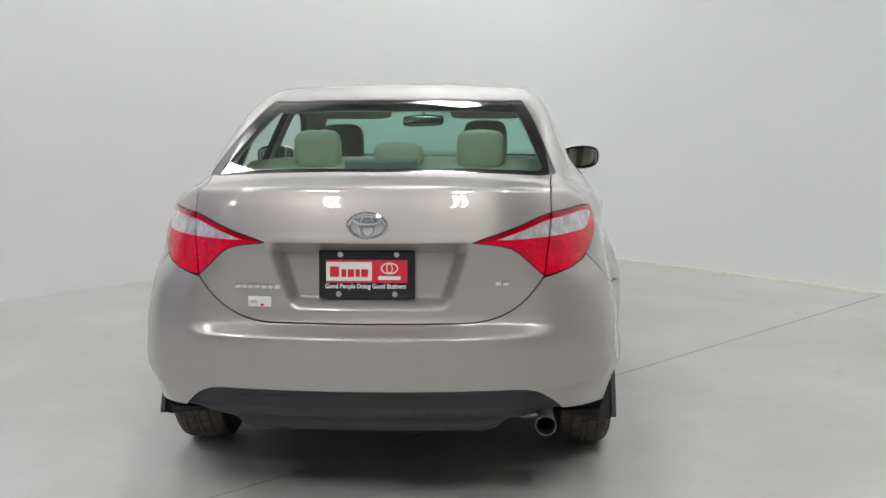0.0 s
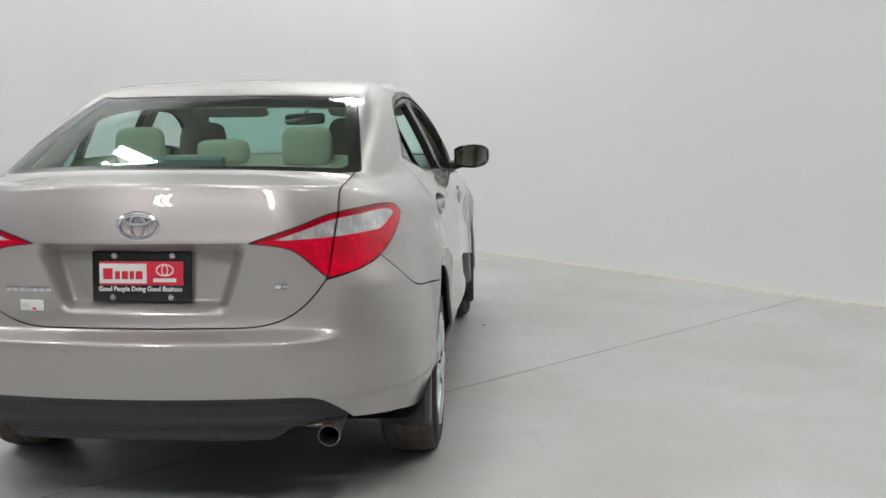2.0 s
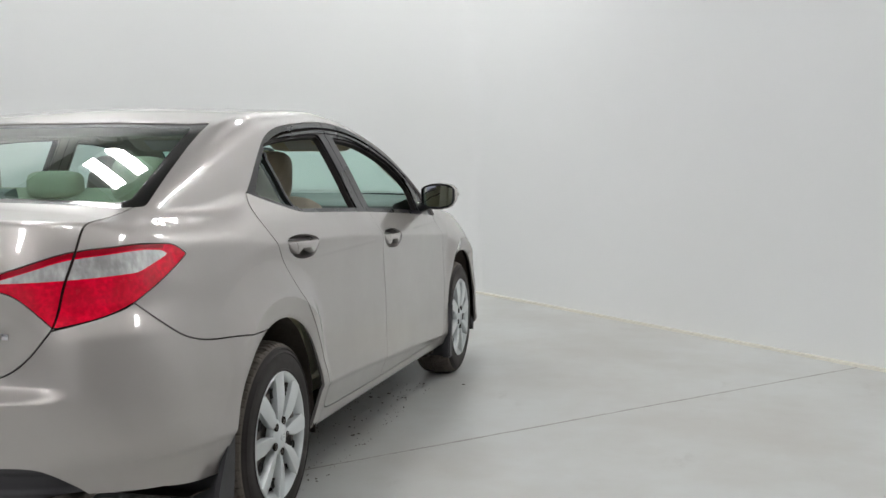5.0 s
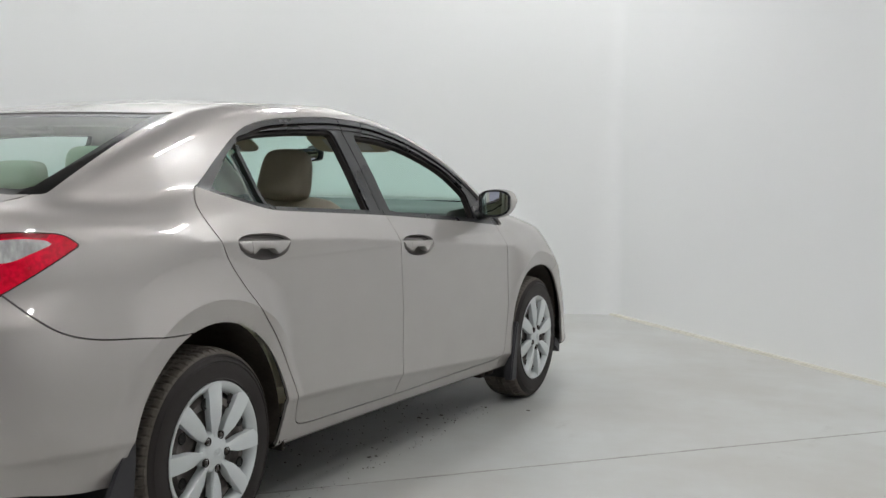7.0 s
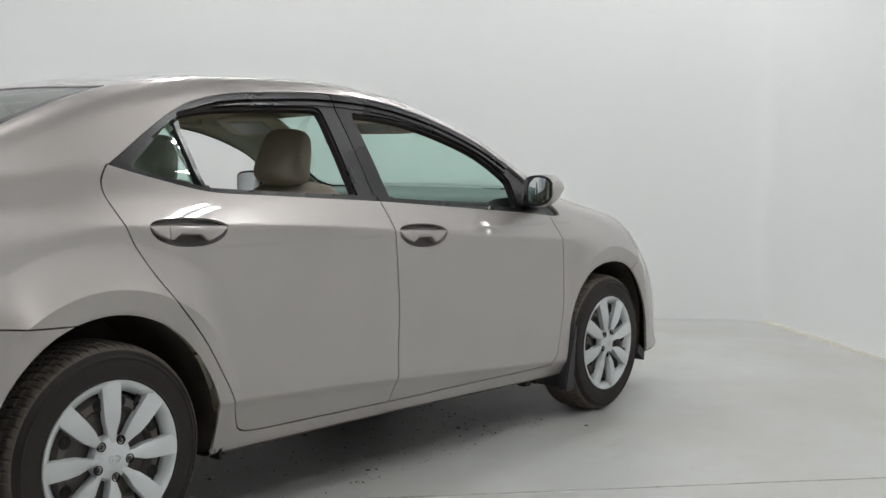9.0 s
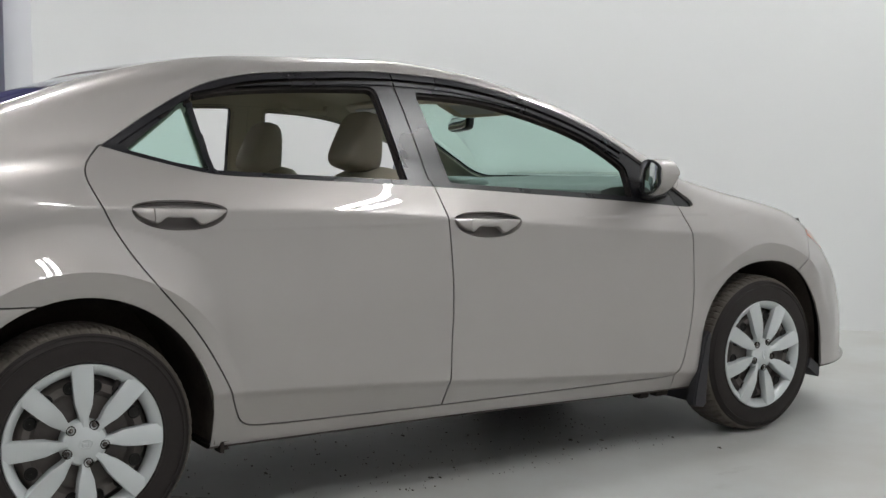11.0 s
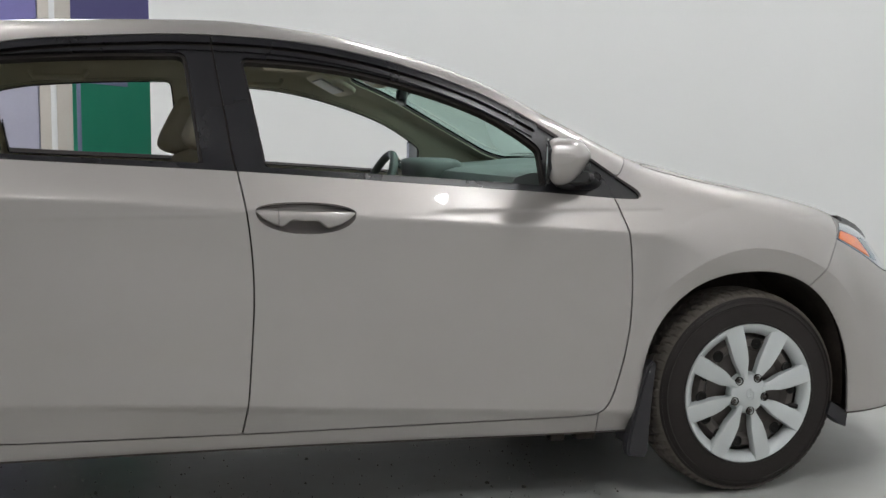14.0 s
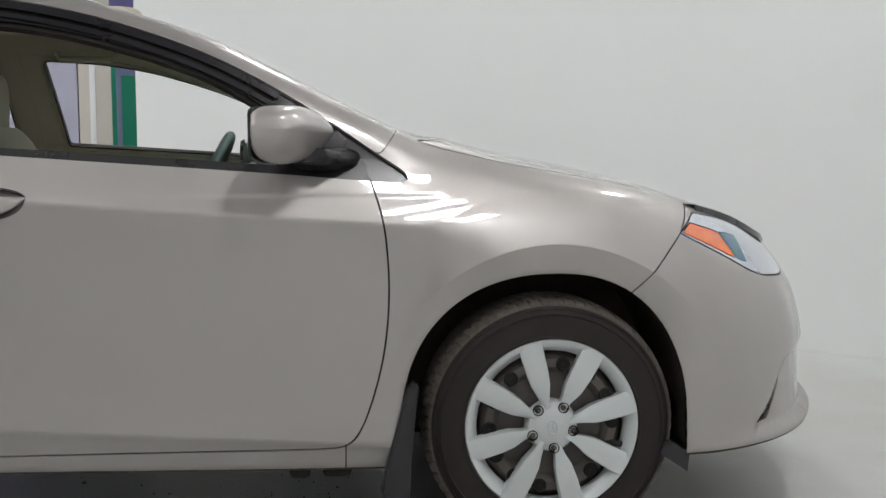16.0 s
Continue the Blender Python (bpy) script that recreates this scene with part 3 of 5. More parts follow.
# seams in side view (y, z)
WINDOW_FRAME = rounded([(0.098, 1.121, 0.004), (0.16, 1.160), (0.245, 1.216), (0.38, 1.293), (0.48, 1.330), (0.62, 1.357), (1.02, 1.382), (1.34, 1.370), (1.60, 1.322), (1.86, 1.234),
                        (2.03, 1.145), (2.15, 1.069), (2.27, 0.986), (2.345, 0.938, 0.03), (2.350, 0.917, 0.012), (2.30, 0.914), (2.04, 0.938), (1.16, 1.000), (0.60, 1.030), (0.42, 1.038), (0.33, 1.056), (0.20, 1.090)], 0.12)
FRONT_OPENING = rounded([(1.230, 1.011, 0.012), (1.178, 1.322, 0.02), (1.40, 1.312), (1.60, 1.275), (1.85, 1.195), (1.98, 1.120), (2.045, 1.070, 0.02), (2.050, 0.955, 0.01), (1.60, 0.988)], 0.2)
REAR_OPENING = rounded([(0.414, 1.054, 0.006), (0.382, 1.284, 0.012), (0.50, 1.310), (0.75, 1.328), (1.030, 1.335, 0.03), (1.066, 1.022, 0.012), (0.60, 1.044)], 0.2)
QUARTER_PANE = rounded([(0.166, 1.113, 0.01), (0.364, 1.266, 0.012), (0.399, 1.057, 0.006), (0.30, 1.076)], 0.02)
REAR_DOOR = rounded([(0.030, 1.055), (0.052, 0.985), (0.105, 0.87), (0.18, 0.755), (0.31, 0.605), (0.395, 0.46), (0.435, 0.35), (0.455, 0.312), (0.50, 0.296), (0.8, 0.291), (1.154, 0.286, 0),
                     (1.170, 0.37, 0.04), (1.181, 0.51), (1.192, 0.68), (1.180, 0.85), (1.147, 1.03), (1.14, 1.15, 0), (0.35, 1.15, 0), (0.14, 1.13, 0), (0.094, 1.122, 0)], 0.15)
FRONT_DOOR = rounded([(1.154, 0.286, 0), (1.6, 0.283), (2.15, 0.279), (2.205, 0.290), (2.243, 0.355), (2.285, 0.50), (2.300, 0.66), (2.288, 0.82), (2.256, 0.925), (2.235, 0.99, 0), (1.9, 1.10, 0), (1.14, 1.15, 0),
                      (1.147, 1.03), (1.180, 0.85), (1.192, 0.68), (1.181, 0.51), (1.170, 0.37, 0.04)], 0.15)
HEADLAMP = rounded([(3.035, 0.782, 0.004), (3.092, 0.829, 0.006), (3.20, 0.808), (3.42, 0.722), (3.44, 0.64), (3.27, 0.664), (3.18, 0.712)], 0.05)
AMBER = rounded([(3.044, 0.784, 0.002), (3.072, 0.806, 0.003), (3.160, 0.779, 0.008), (3.207, 0.709, 0.003)], 0.03)
REFLECTOR = rounded([(3.163, 0.779, 0.004), (3.222, 0.765, 0.008), (3.243, 0.697, 0.004), (3.210, 0.709, 0.003)], 0.03)
VENT = rounded([(3.350, 0.466, 0.004), (3.333, 0.40), (3.285, 0.335), (3.235, 0.294, 0.004), (3.282, 0.297, 0.006), (3.322, 0.365)], 0.03)
# seams seen from behind (x, z) and above (x, y)
LID = rounded([(-0.30, 1.45, 0), (0.64, 1.45, 0), (0.612, 1.12), (0.586, 1.07), (0.590, 1.00), (0.565, 0.80, 0.02), (0.505, 0.722), (0.435, 0.672), (0.35, 0.652), (-0.30, 0.650, 0)], 0.05)
VALANCE = rounded([(-0.3, 0.437, 0), (0.50, 0.438), (0.555, 0.425), (0.645, 0.345), (0.66, 0.1, 0), (-0.3, 0.1, 0)], 0.05)
BACK_GLASS = rounded([(-0.3, 0.165, 0), (0.0, 0.165), (0.44, 0.195), (0.508, 0.235, 0.02), (0.562, -0.08), (0.622, -0.455, 0.03), (0.575, -0.515, 0.03), (0, -0.560), (-0.3, -0.560, 0)], 0.1)
SHIELD = rounded([(-0.3, 1.645, 0), (0, 1.645), (0.45, 1.68), (0.524, 1.735, 0.03), (0.597, 2.0), (0.670, 2.31, 0.03), (0.652, 2.40, 0.03), (0.4, 2.48), (0, 2.52), (-0.3, 2.52, 0)], 0.15)
HOOD = rounded([(-0.3, 2.55, 0), (0.4, 2.51), (0.66, 2.428), (0.704, 2.375, 0.01), (0.715, 2.6), (0.71, 2.85), (0.685, 3.06), (0.57, 3.25), (0.3, 3.40), (-0.3, 3.46, 0)], 0.15)
# the lamps go round the corner: (u, z) with u = (x + y) / sqrt 2
LAMP = rounded([(-0.405, 0.913, 0.004), (-0.36, 0.932), (-0.157, 0.998), (0.063, 1.010), (0.17, 1.000, 0.03), (0.212, 0.968, 0.008), (0.13, 0.916), (0.02, 0.853, 0.02), (-0.016, 0.839), (-0.08, 0.820), (-0.20, 0.800, 0.004),
                (-0.235, 0.838), (-0.285, 0.886), (-0.33, 0.903)], 0.06)
CLEAR = rounded([(-0.345, 0.920, 0.003), (-0.16, 0.976), (0.06, 0.992), (0.125, 0.985, 0.01), (0.142, 0.974, 0.008), (0.04, 0.932, 0.02), (-0.16, 0.924)], 0.05)
BUMPER = rounded([(-2.0, 0.655, 0), (-0.45, 0.655), (-0.32, 0.69), (-0.21, 0.795, 0.01), (-0.016, 0.837), (0.018, 0.853, 0.004), (0.09, 0.795), (0.167, 0.741), (0.26, 0.715), (0.50, 0.695), (0.62, 0.69, 0), (0.62, 0.0, 0), (-2.0, 0.0, 0)], 0.06)



def press(skin, s):
    """Lays the skin's edges along s = 0, so that a pressed line stays crisp."""
    a, b = keep(skin, s), keep(skin, -s)
    return np.concatenate([a[0], b[0]]), np.concatenate([a[1], b[1] + len(a[0])])


skin = make_skin()
for arch, rf in ((REAR_ARCH, FLARES[0]), (FRONT_ARCH, FLARES[1])):
    v = skin[0]
    skin = press(skin, np.where((v[:, 2] > 0.40) & (v[:, 0] > 0.6), np.hypot(v[:, 1] - arch[0], v[:, 2] - HUB_Z) - rf, 1.0))
v = skin[0]
skin = press(skin, np.where((v[:, 0] > 0.6) & (v[:, 1] > -0.05) & (v[:, 1] < 2.50), v[:, 2] - crease_z(v[:, 1]) + 0.0005, 1.0))
for zc in (0.914, 0.874):
    v = skin[0]
    skin = press(skin, np.where((v[:, 0] < 0.37) & (v[:, 1] < -0.7), v[:, 2] - zc, 1.0))
v = skin[0]
skin = press(skin, np.where((v[:, 0] > 0.6) & (v[:, 1] > 0.42) & (v[:, 1] < 2.2), v[:, 2] + 0.88 - crease_z(v[:, 1]) - 0.350, 1.0))


def yz(s, poly):
    v = s[0]
    d = outline_distance(poly, v[:, 1], v[:, 2])
    return np.where(v[:, 0] > 0.45, d, 1.0)


def uz(s, poly):
    v = s[0]
    d = outline_distance(poly, (v[:, 0] + v[:, 1]) / math.sqrt(2), v[:, 2])
    return np.where(v[:, 1] < 0.2, d, 1.0)


def xz(s, poly, ymax):
    v = s[0]
    return np.maximum(outline_distance(poly, v[:, 0], v[:, 2]), v[:, 1] - ymax)


def xy(s, poly, zmin):
    v = s[0]
    return np.where(v[:, 2] > zmin, outline_distance(poly, v[:, 0], v[:, 1]), 1.0)


def arch_distance(s, arch):
    v = s[0]
    d = (arch_radius(arch, v[:, 1], v[:, 2]) - 1) * 0.38
    return np.where(v[:, 0] > 0.50, d, np.maximum(d, 0.50 - v[:, 0]))


rest = skin
rest = keep(rest, -arch_distance(rest, REAR_ARCH))
rest = keep(rest, -arch_distance(rest, FRONT_ARCH))
shell = rest
under, rest = split(rest, rest[0][:, 2] - floor_z(rest[0][:, 1]) - 0.012, 0)
glass_back, rest = split(rest, xy(rest, BACK_GLASS, 1.06), 0.001)
glass_front, rest = split(rest, xy(rest, SHIELD, 0.99), 0.001)
frame_side, rest = split(rest, yz(rest, WINDOW_FRAME), 0.001)
hole = np.minimum(np.minimum(yz(frame_side, FRONT_OPENING), yz(frame_side, REAR_OPENING)), yz(frame_side, QUARTER_PANE))
pane = keep(frame_side, yz(frame_side, QUARTER_PANE) - 0.004)
frame_side = keep(frame_side, -hole)
lamps, rest = split(rest, uz(rest, LAMP), 0.001)
lid, rest = split(rest, xz(rest, LID, -0.478), 0.0024)
headlamp, rest = split(rest, yz(rest, HEADLAMP))
bumper_rear, rest = split(rest, np.where(rest[0][:, 1] < -0.02, uz(rest, BUMPER), 1.0))
hood, rest = split(rest, xy(rest, HOOD, 0.60))
door_rear, rest = split(rest, yz(rest, REAR_DOOR))
door_front, rest = split(rest, yz(rest, FRONT_DOOR))
v = rest[0]
bumper_front, rest = split(rest, np.interp(v[:, 2], [0.2, 0.58, 0.63, 0.782, 0.9], [2.97, 2.90, 2.876, 3.036, 3.11]) - v[:, 1])
v = rest[0]
fender, rest = split(rest, np.maximum(2.19 - v[:, 1], np.minimum(v[:, 2] - 0.985, 2.305 + 0.75 * (v[:, 2] - 1.01) - v[:, 1])), 0.0015)
v = rest[0]
roof, rest = split(rest, np.maximum(np.interp(v[:, 1], [0.1, 0.4, 1.6, 1.75], [0.515, 0.565, 0.56, 0.54]) * -1 + v[:, 0], np.maximum(0.20 - v[:, 1], v[:, 1] - 1.72)), 0.0)
valance, bumper_rear = split(bumper_rear, xz(bumper_rear, VALANCE, -0.7), 0.001)

v = bumper_rear[0]
bumper_rear = keep(bumper_rear, np.interp(v[:, 0], [0.58, 0.643, 0.70, 0.758, 0.80, 0.84], [0.360, 0.352, 0.344, 0.333, 0.310, 0.300]) - v[:, 2])
panel("body_side", rest, M_PAINT, car)
panel("front_fender", fender, M_PAINT, car)
DOORS = {}
CUPS = {}
for nm, dr, (hy, hz) in (("rear_door", door_rear, HANDLES[0]), ("front_door", door_front, HANDLES[1])):
    ang = np.linspace(0, 2 * math.pi, 49)[:-1]
    ca, sa = np.cos(ang), np.sin(ang)
    CUPS[nm] = np.stack([hy + 0.137 * np.sign(ca) * np.abs(ca) ** 0.92, hz - 0.035 * 0.137 * ca + np.where(sa > 0, 0.026, 0.060) * np.sign(sa) * np.abs(sa) ** 0.92], 1)
    dr = keep(dr, -yz(dr, CUPS[nm]))
    DOORS[nm] = panel(nm, dr, M_PAINT, car)
panel("roof", roof, M_PAINT, car, joined=True)
panel("hood", hood, M_PAINT, car, joined=True)
TRUNK = panel("trunk_lid", lid, M_PAINT, car, joined=True)[0]
BUMPER_REAR = panel("rear_bumper", bumper_rear, M_PAINT, car, joined=True)[0]
valance = keep(valance, np.interp(valance[0][:, 0], [0.34, 0.37, 0.42, 0.455, 0.52, 0.59], [0.0, 0.290, 0.314, 0.338, 0.350, 0.360]) - valance[0][:, 2])
z = valance[0][:, 2]
ribs = -0.004 - 0.006 * step(0.424, 0.414, z) + 0.007 * step(0.372, 0.366, z) - 0.007 * step(0.346, 0.338, z) + 0.006 * step(0.318, 0.312, z)
panel("lower_valance", valance, M_PLASTIC, BUMPER_REAR, "dark grained plastic valance", joined=True, shift=ribs, plain=True)
vent, bumper_front = split(bumper_front, yz(bumper_front, VENT), 0.0005)
FRONT = panel("front_bumper", bumper_front, M_PAINT, car, joined=True)[0]
VENTS = panel("bumper_vent", vent, M_DARKBODY, FRONT, "black bumper vent", depth=0.004, shift=-0.022)
for k in range(5):
    slat = keep(vent, np.abs(vent[0][:, 2] - 0.318 - 0.030 * k - 0.25 * (vent[0][:, 1] - 3.28)) - 0.005)
    for host, side in zip(VENTS, ("right", "left")):
        panel("vent_slat", slat, M_PLASTIC, host, "", side, depth=0.016, shift=-0.003)
under = keep(under, -0.50 - under[0][:, 1])
panel("underbody", under, M_UNDER, car, joined=True, depth=0.002)
# each door's own frame: an outer moulding, then a face set a step lower
v = frame_side[0]
for door, piece in zip(("rear_door", "front_door"), split(frame_side, v[:, 1] - np.interp(v[:, 2], [0.98, 1.38], [1.153, 1.098]), 0.0025)):
    d = yz(piece, WINDOW_FRAME)
    moulding, face = split(piece, np.maximum(-0.020 - d, piece[0][:, 1] - 2.04), 0.0)
    d = yz(face, WINDOW_FRAME)
    low = np.interp(face[0][:, 1], [0.0, 0.3, 1.1, 1.2, 2.03, 2.04], [1.30, 1.20, 1.09, 1.09, 1.04, 2.0]) - face[0][:, 2]
    channel, face = split(face, np.maximum(-0.029 - d, low), 0.0)
    d = yz(face, WINDOW_FRAME)
    low = np.interp(face[0][:, 1], [0.0, 0.3, 1.1, 1.2, 2.03, 2.04], [1.30, 1.20, 1.09, 1.09, 1.04, 2.0]) - face[0][:, 2]
    ridge, face = split(face, np.maximum(-0.041 - d, low), 0.0)
    for host, side in zip(DOORS[door], ("right", "left")):
        for bit in pieces(face):
            panel("window_frame", bit, M_BLACKTRIM, host, "satin black window frame", side, depth=0.030, shift=-0.011)
        panel("frame_channel", channel, M_RUBBER, host, "black rubber channel", side, depth=0.012, shift=-0.015)
        panel("frame_ridge", ridge, M_BLACKTRIM, host, "black frame ridge", side, depth=0.012, shift=-0.006)
        panel("frame_moulding", moulding, M_BLACKTRIM, host, "black frame moulding", side, depth=0.012, shift=-0.002)
panel("quarter_pane", pane, M_GLASS, car, "green-tinted fixed quarter pane", depth=0.004, shift=-0.020)
# windows front and back: a black border round the clear pane
for nm, g, poly, zmin, m in (("windshield", glass_front, SHIELD, 0.99, M_GLASS), ("rear_window", glass_back, BACK_GLASS, 1.06, M_GLASS_REAR)):
    d = xy(g, poly, zmin)
    clear, border = split(g, d + (0.014 if nm == "windshield" else 0.046), 0.0)
    pane_ob = panel(nm, clear, m, car, "green-tinted glass", joined=True, depth=0.004, shift=-0.003)[0]
    panel("black_border", border, M_CERAMIC, pane_ob, "black ceramic border", joined=True, depth=0.004, shift=-0.003)
# tail lamps: the inner one sits in the lid, the outer in the body
inner, outer = split(lamps, xz(lamps, LID, -0.49), 0.003)
for nm, piece in (("inner_tail_lamp", inner), ("tail_lamp", outer)):
    gasket, piece = split(piece, -0.0026 - np.maximum(uz(piece, LAMP), -np.abs(xz(piece, LID, -0.49))), 0.0)
    clear, red = split(piece, uz(piece, CLEAR), 0.0)
    u = (red[0][:, 0] + red[0][:, 1]) / math.sqrt(2)
    over = np.interp(u, [-0.40, -0.345, -0.16, 0.06, 0.13, 0.15], [0.914, 0.922, 0.979, 0.995, 0.990, 1.05]) - red[0][:, 2]
    rim, red = split(red, over, 0.0)
    reds = panel(nm, red, M_RED, car, "glossy red tail lamp lens", depth=0.02, shift=0.001)
    for host, side in zip(reds, ("right", "left")):
        panel("clear_lens", clear, M_CLEAR, host, "clear ribbed lens strip", side, depth=0.004, shift=0.001)
        panel("gasket", gasket, M_SOOT, host, "black lens edge", side, depth=0.006, shift=-0.001)
        panel("upper_rim", rim, M_DARKRED, host, "deep red upper rim", side, depth=0.004, shift=0.001)
amber, headlamp = split(headlamp, yz(headlamp, AMBER), 0.0015)
iris, headlamp = split(headlamp, yz(headlamp, REFLECTOR), 0.0008)
HEADS = panel("headlamp", headlamp, M_HEADLAMP, car, "clear headlamp lens", depth=0.03)
for host, side in zip(HEADS, ("right", "left")):
    panel("amber_marker", amber, M_AMBER, host, "amber side marker", side, depth=0.004)
    panel("reflector", iris, M_IRIS, host, "blue violet reflector", side, depth=0.004)
# rubber run channels inside the window frames, a step in from the frame
for poly in (FRONT_OPENING, REAR_OPENING):
    band = keep(shell, np.maximum(np.maximum(yz(shell, poly) - 0.008, -0.008 - yz(shell, poly)), 0.40 - shell[0][:, 1]))
    panel("run_channel", band, M_RUBBER, car, "black rubber run channel", depth=0.022, shift=-0.020)
# dark frame behind the seams
sh = shell
v = sh[0]
openings = np.minimum(np.minimum(xy(sh, BACK_GLASS, 1.06), xy(sh, SHIELD, 0.99)) + 0.008, np.minimum(np.minimum(yz(sh, FRONT_OPENING), yz(sh, REAR_OPENING)), yz(sh, QUARTER_PANE)) - 0.004)
low_tail = np.maximum(v[:, 1] + 0.36, v[:, 2] - 0.40)
panel("body_frame", keep(sh, -np.minimum(np.minimum(openings, low_tail), np.minimum(yz(sh, CUPS["rear_door"]), yz(sh, CUPS["front_door"])))), M_DARKBODY, car, "black inner body frame", joined=True, depth=0.002, shift=-0.014)
# beige lining inside
v = shell[0]
cabin = keep(shell, np.maximum(np.maximum(-0.45 - v[:, 1], v[:, 1] - 2.50), 0.45 - v[:, 2]))
openings = np.minimum(np.minimum(xy(cabin, BACK_GLASS, 1.06) + 0.030, xy(cabin, SHIELD, 0.99) + 0.014), np.minimum(np.minimum(yz(cabin, FRONT_OPENING), yz(cabin, REAR_OPENING)), yz(cabin, QUARTER_PANE)) + 0.003)
cabin_arch = np.minimum(arch_distance(cabin, REAR_ARCH), arch_distance(cabin, FRONT_ARCH))
openings = np.minimum(openings, cabin_arch - 0.03)
cabin = keep(cabin, -openings)
v = cabin[0]
upper, lower = split(cabin, np.interp(v[:, 1], [0.0, 1.15, 2.3], [1.05, 0.99, 0.90]) - v[:, 2], 0.0)
panel("roof_lining", upper, M_LINER, car, "beige cloth roof lining and pillar trim", joined=True, depth=0.004, shift=-0.018 - 0.022 * step(-0.02, 0.04, xy(upper, SHIELD, 0.99)), inward=True)
panel("inner_trim", lower, M_TRIM, car, "beige door cards", joined=True, depth=0.004, shift=-0.060, inward=True)


# ---- wheels ----
TYRE_R, TYRE_W, CAP_R = 0.317, 0.205, 0.212


def make_wheel(hub, outward, turn):
    """A steel wheel with tyre, eight-spoke cover and five nuts. outward: +1 faces +x."""
    ob = part("wheel", lathe([(0.05, -0.03), (0.13, -0.03), (0.145, -0.012), (0.165, -0.012), (0.185, -0.05), (0.197, -0.055), (0.203, -0.035), (0.208, -0.028), (0.203, -0.026),
                              (0.195, -0.035), (0.193, -0.16), (0.208, -0.175)], 64), M_STEEL, car, "black steel wheel")
    # tyre: rounded walls, a crown with four grooves
    w = TYRE_W / 2
    prof = [(0.204, w - 0.012), (0.211, w - 0.005), (0.217, w - 0.001), (0.220, w + 0.0025), (0.223, w + 0.0025), (0.225, w + 0.0005), (0.244, w + 0.001), (0.262, w + 0.001), (0.274, w - 0.0015), (0.276, w + 0.001), (0.279, w + 0.0005), (0.281, w - 0.003), (0.290, w - 0.0075), (0.2915, w - 0.005), (0.295, w - 0.0075), (0.301, w - 0.015)]
    crown = [w - 0.030, w - 0.052, w - 0.056, w - 0.060, w - 0.088, w - 0.092, w - 0.097]
    top = [(0.3115, crown[0]), (0.3155, crown[1]), (0.309, crown[2]), (0.3165, crown[3]), (0.317, crown[4]), (0.310, crown[5]), (0.317, crown[6])]
    shift = 0.005 - 0.5 * TYRE_W
    bm = lathe([(r, a + shift) for r, a in prof + [(0.3015, w - 0.018)]], 120)
    merge(bm, lathe([(r, shift - a) for r, a in [(0.3015, w - 0.018)] + prof[::-1]], 120))
    tyre = part("tyre", bm, M_RUBBER, ob, "black rubber tyre")
    # tread: ribs parted by four grooves, each rib cut across
    full = [(0.298, w - 0.0105), (0.304, w - 0.0145), (0.3085, w - 0.022)] + top
    full = full + [(r, -a) for r, a in full[::-1]]
    bm = bmesh.new()
    n = 340
    rings = []
    for k, (r, a) in enumerate(full):
        ring = []
        for i in range(n):
            slant = int(round((a / w) * 5))
            cut = (0.0055 if r > 0.3105 else 0.0028) if (i + slant) % 5 == 0 and r > 0.303 else 0.0
            ring.append(bm.verts.new((a + shift, (r - cut) * math.cos(2 * math.pi * i / n), (r - cut) * math.sin(2 * math.pi * i / n))))
        rings.append(ring)
    for p, q in zip(rings, rings[1:]):
        for i in range(n):
            bm.faces.new((p[i], p[(i + 1) % n], q[(i + 1) % n], q[i]))
    bmesh.ops.recalc_face_normals(bm, faces=bm.faces)
    part("tread", bm, M_TREAD, tyre, "worn brownish tread", smooth=False)
    # cover: rim ring, eight broad spokes, hub
    bm = lathe([(0.2150, -0.006), (0.2170, 0.004), (0.2145, 0.0075), (0.2050, 0.005), (0.1870, -0.012), (0.1840, -0.026), (0.205, -0.020)], 96, close=True)
    cover = part("wheel_cover", bm, M_CAP, ob, "silver plastic eight-spoke wheel cover")
    for k in range(8):
        th = math.radians(0.5 + 45 * k)
        bm, ring = bmesh.new(), []
        for r, wd, h in ((0.030, 0.0105, 0.004), (0.058, 0.0105, 0.006), (0.076, 0.0135, 0.0095), (0.105, 0.0225, 0.0125), (0.140, 0.0262, 0.0135), (0.180, 0.0282, 0.0115), (0.2140, 0.0292, 0.0085)):
            # a flat face with crisp edges and deep sides
            sect = [(-wd, h - 0.028), (-wd, h - 0.004), (-wd * 0.90, h), (wd * 0.30, h + 0.0005), (wd, h - 0.0065), (wd, h - 0.028)]
            ring.append([bm.verts.new((x, r * math.cos(th) - s * math.sin(th), r * math.sin(th) + s * math.cos(th))) for s, x in sect])
        for p, q in zip(ring, ring[1:]):
            for i in range(len(p) - 1):
                bm.faces.new((p[i], q[i], q[i + 1], p[i + 1]))
        bmesh.ops.recalc_face_normals(bm, faces=bm.faces)
        part("spoke", bm, M_CAP, cover)
    part("cover_hub", lathe([(0.001, 0.013), (0.020, 0.013), (0.026, 0.0105), (0.036, 0.010), (0.042, 0.006), (0.058, 0.002), (0.064, -0.006), (0.066, -0.022)], 48), M_CAP, cover)
    bm = bmesh.new()
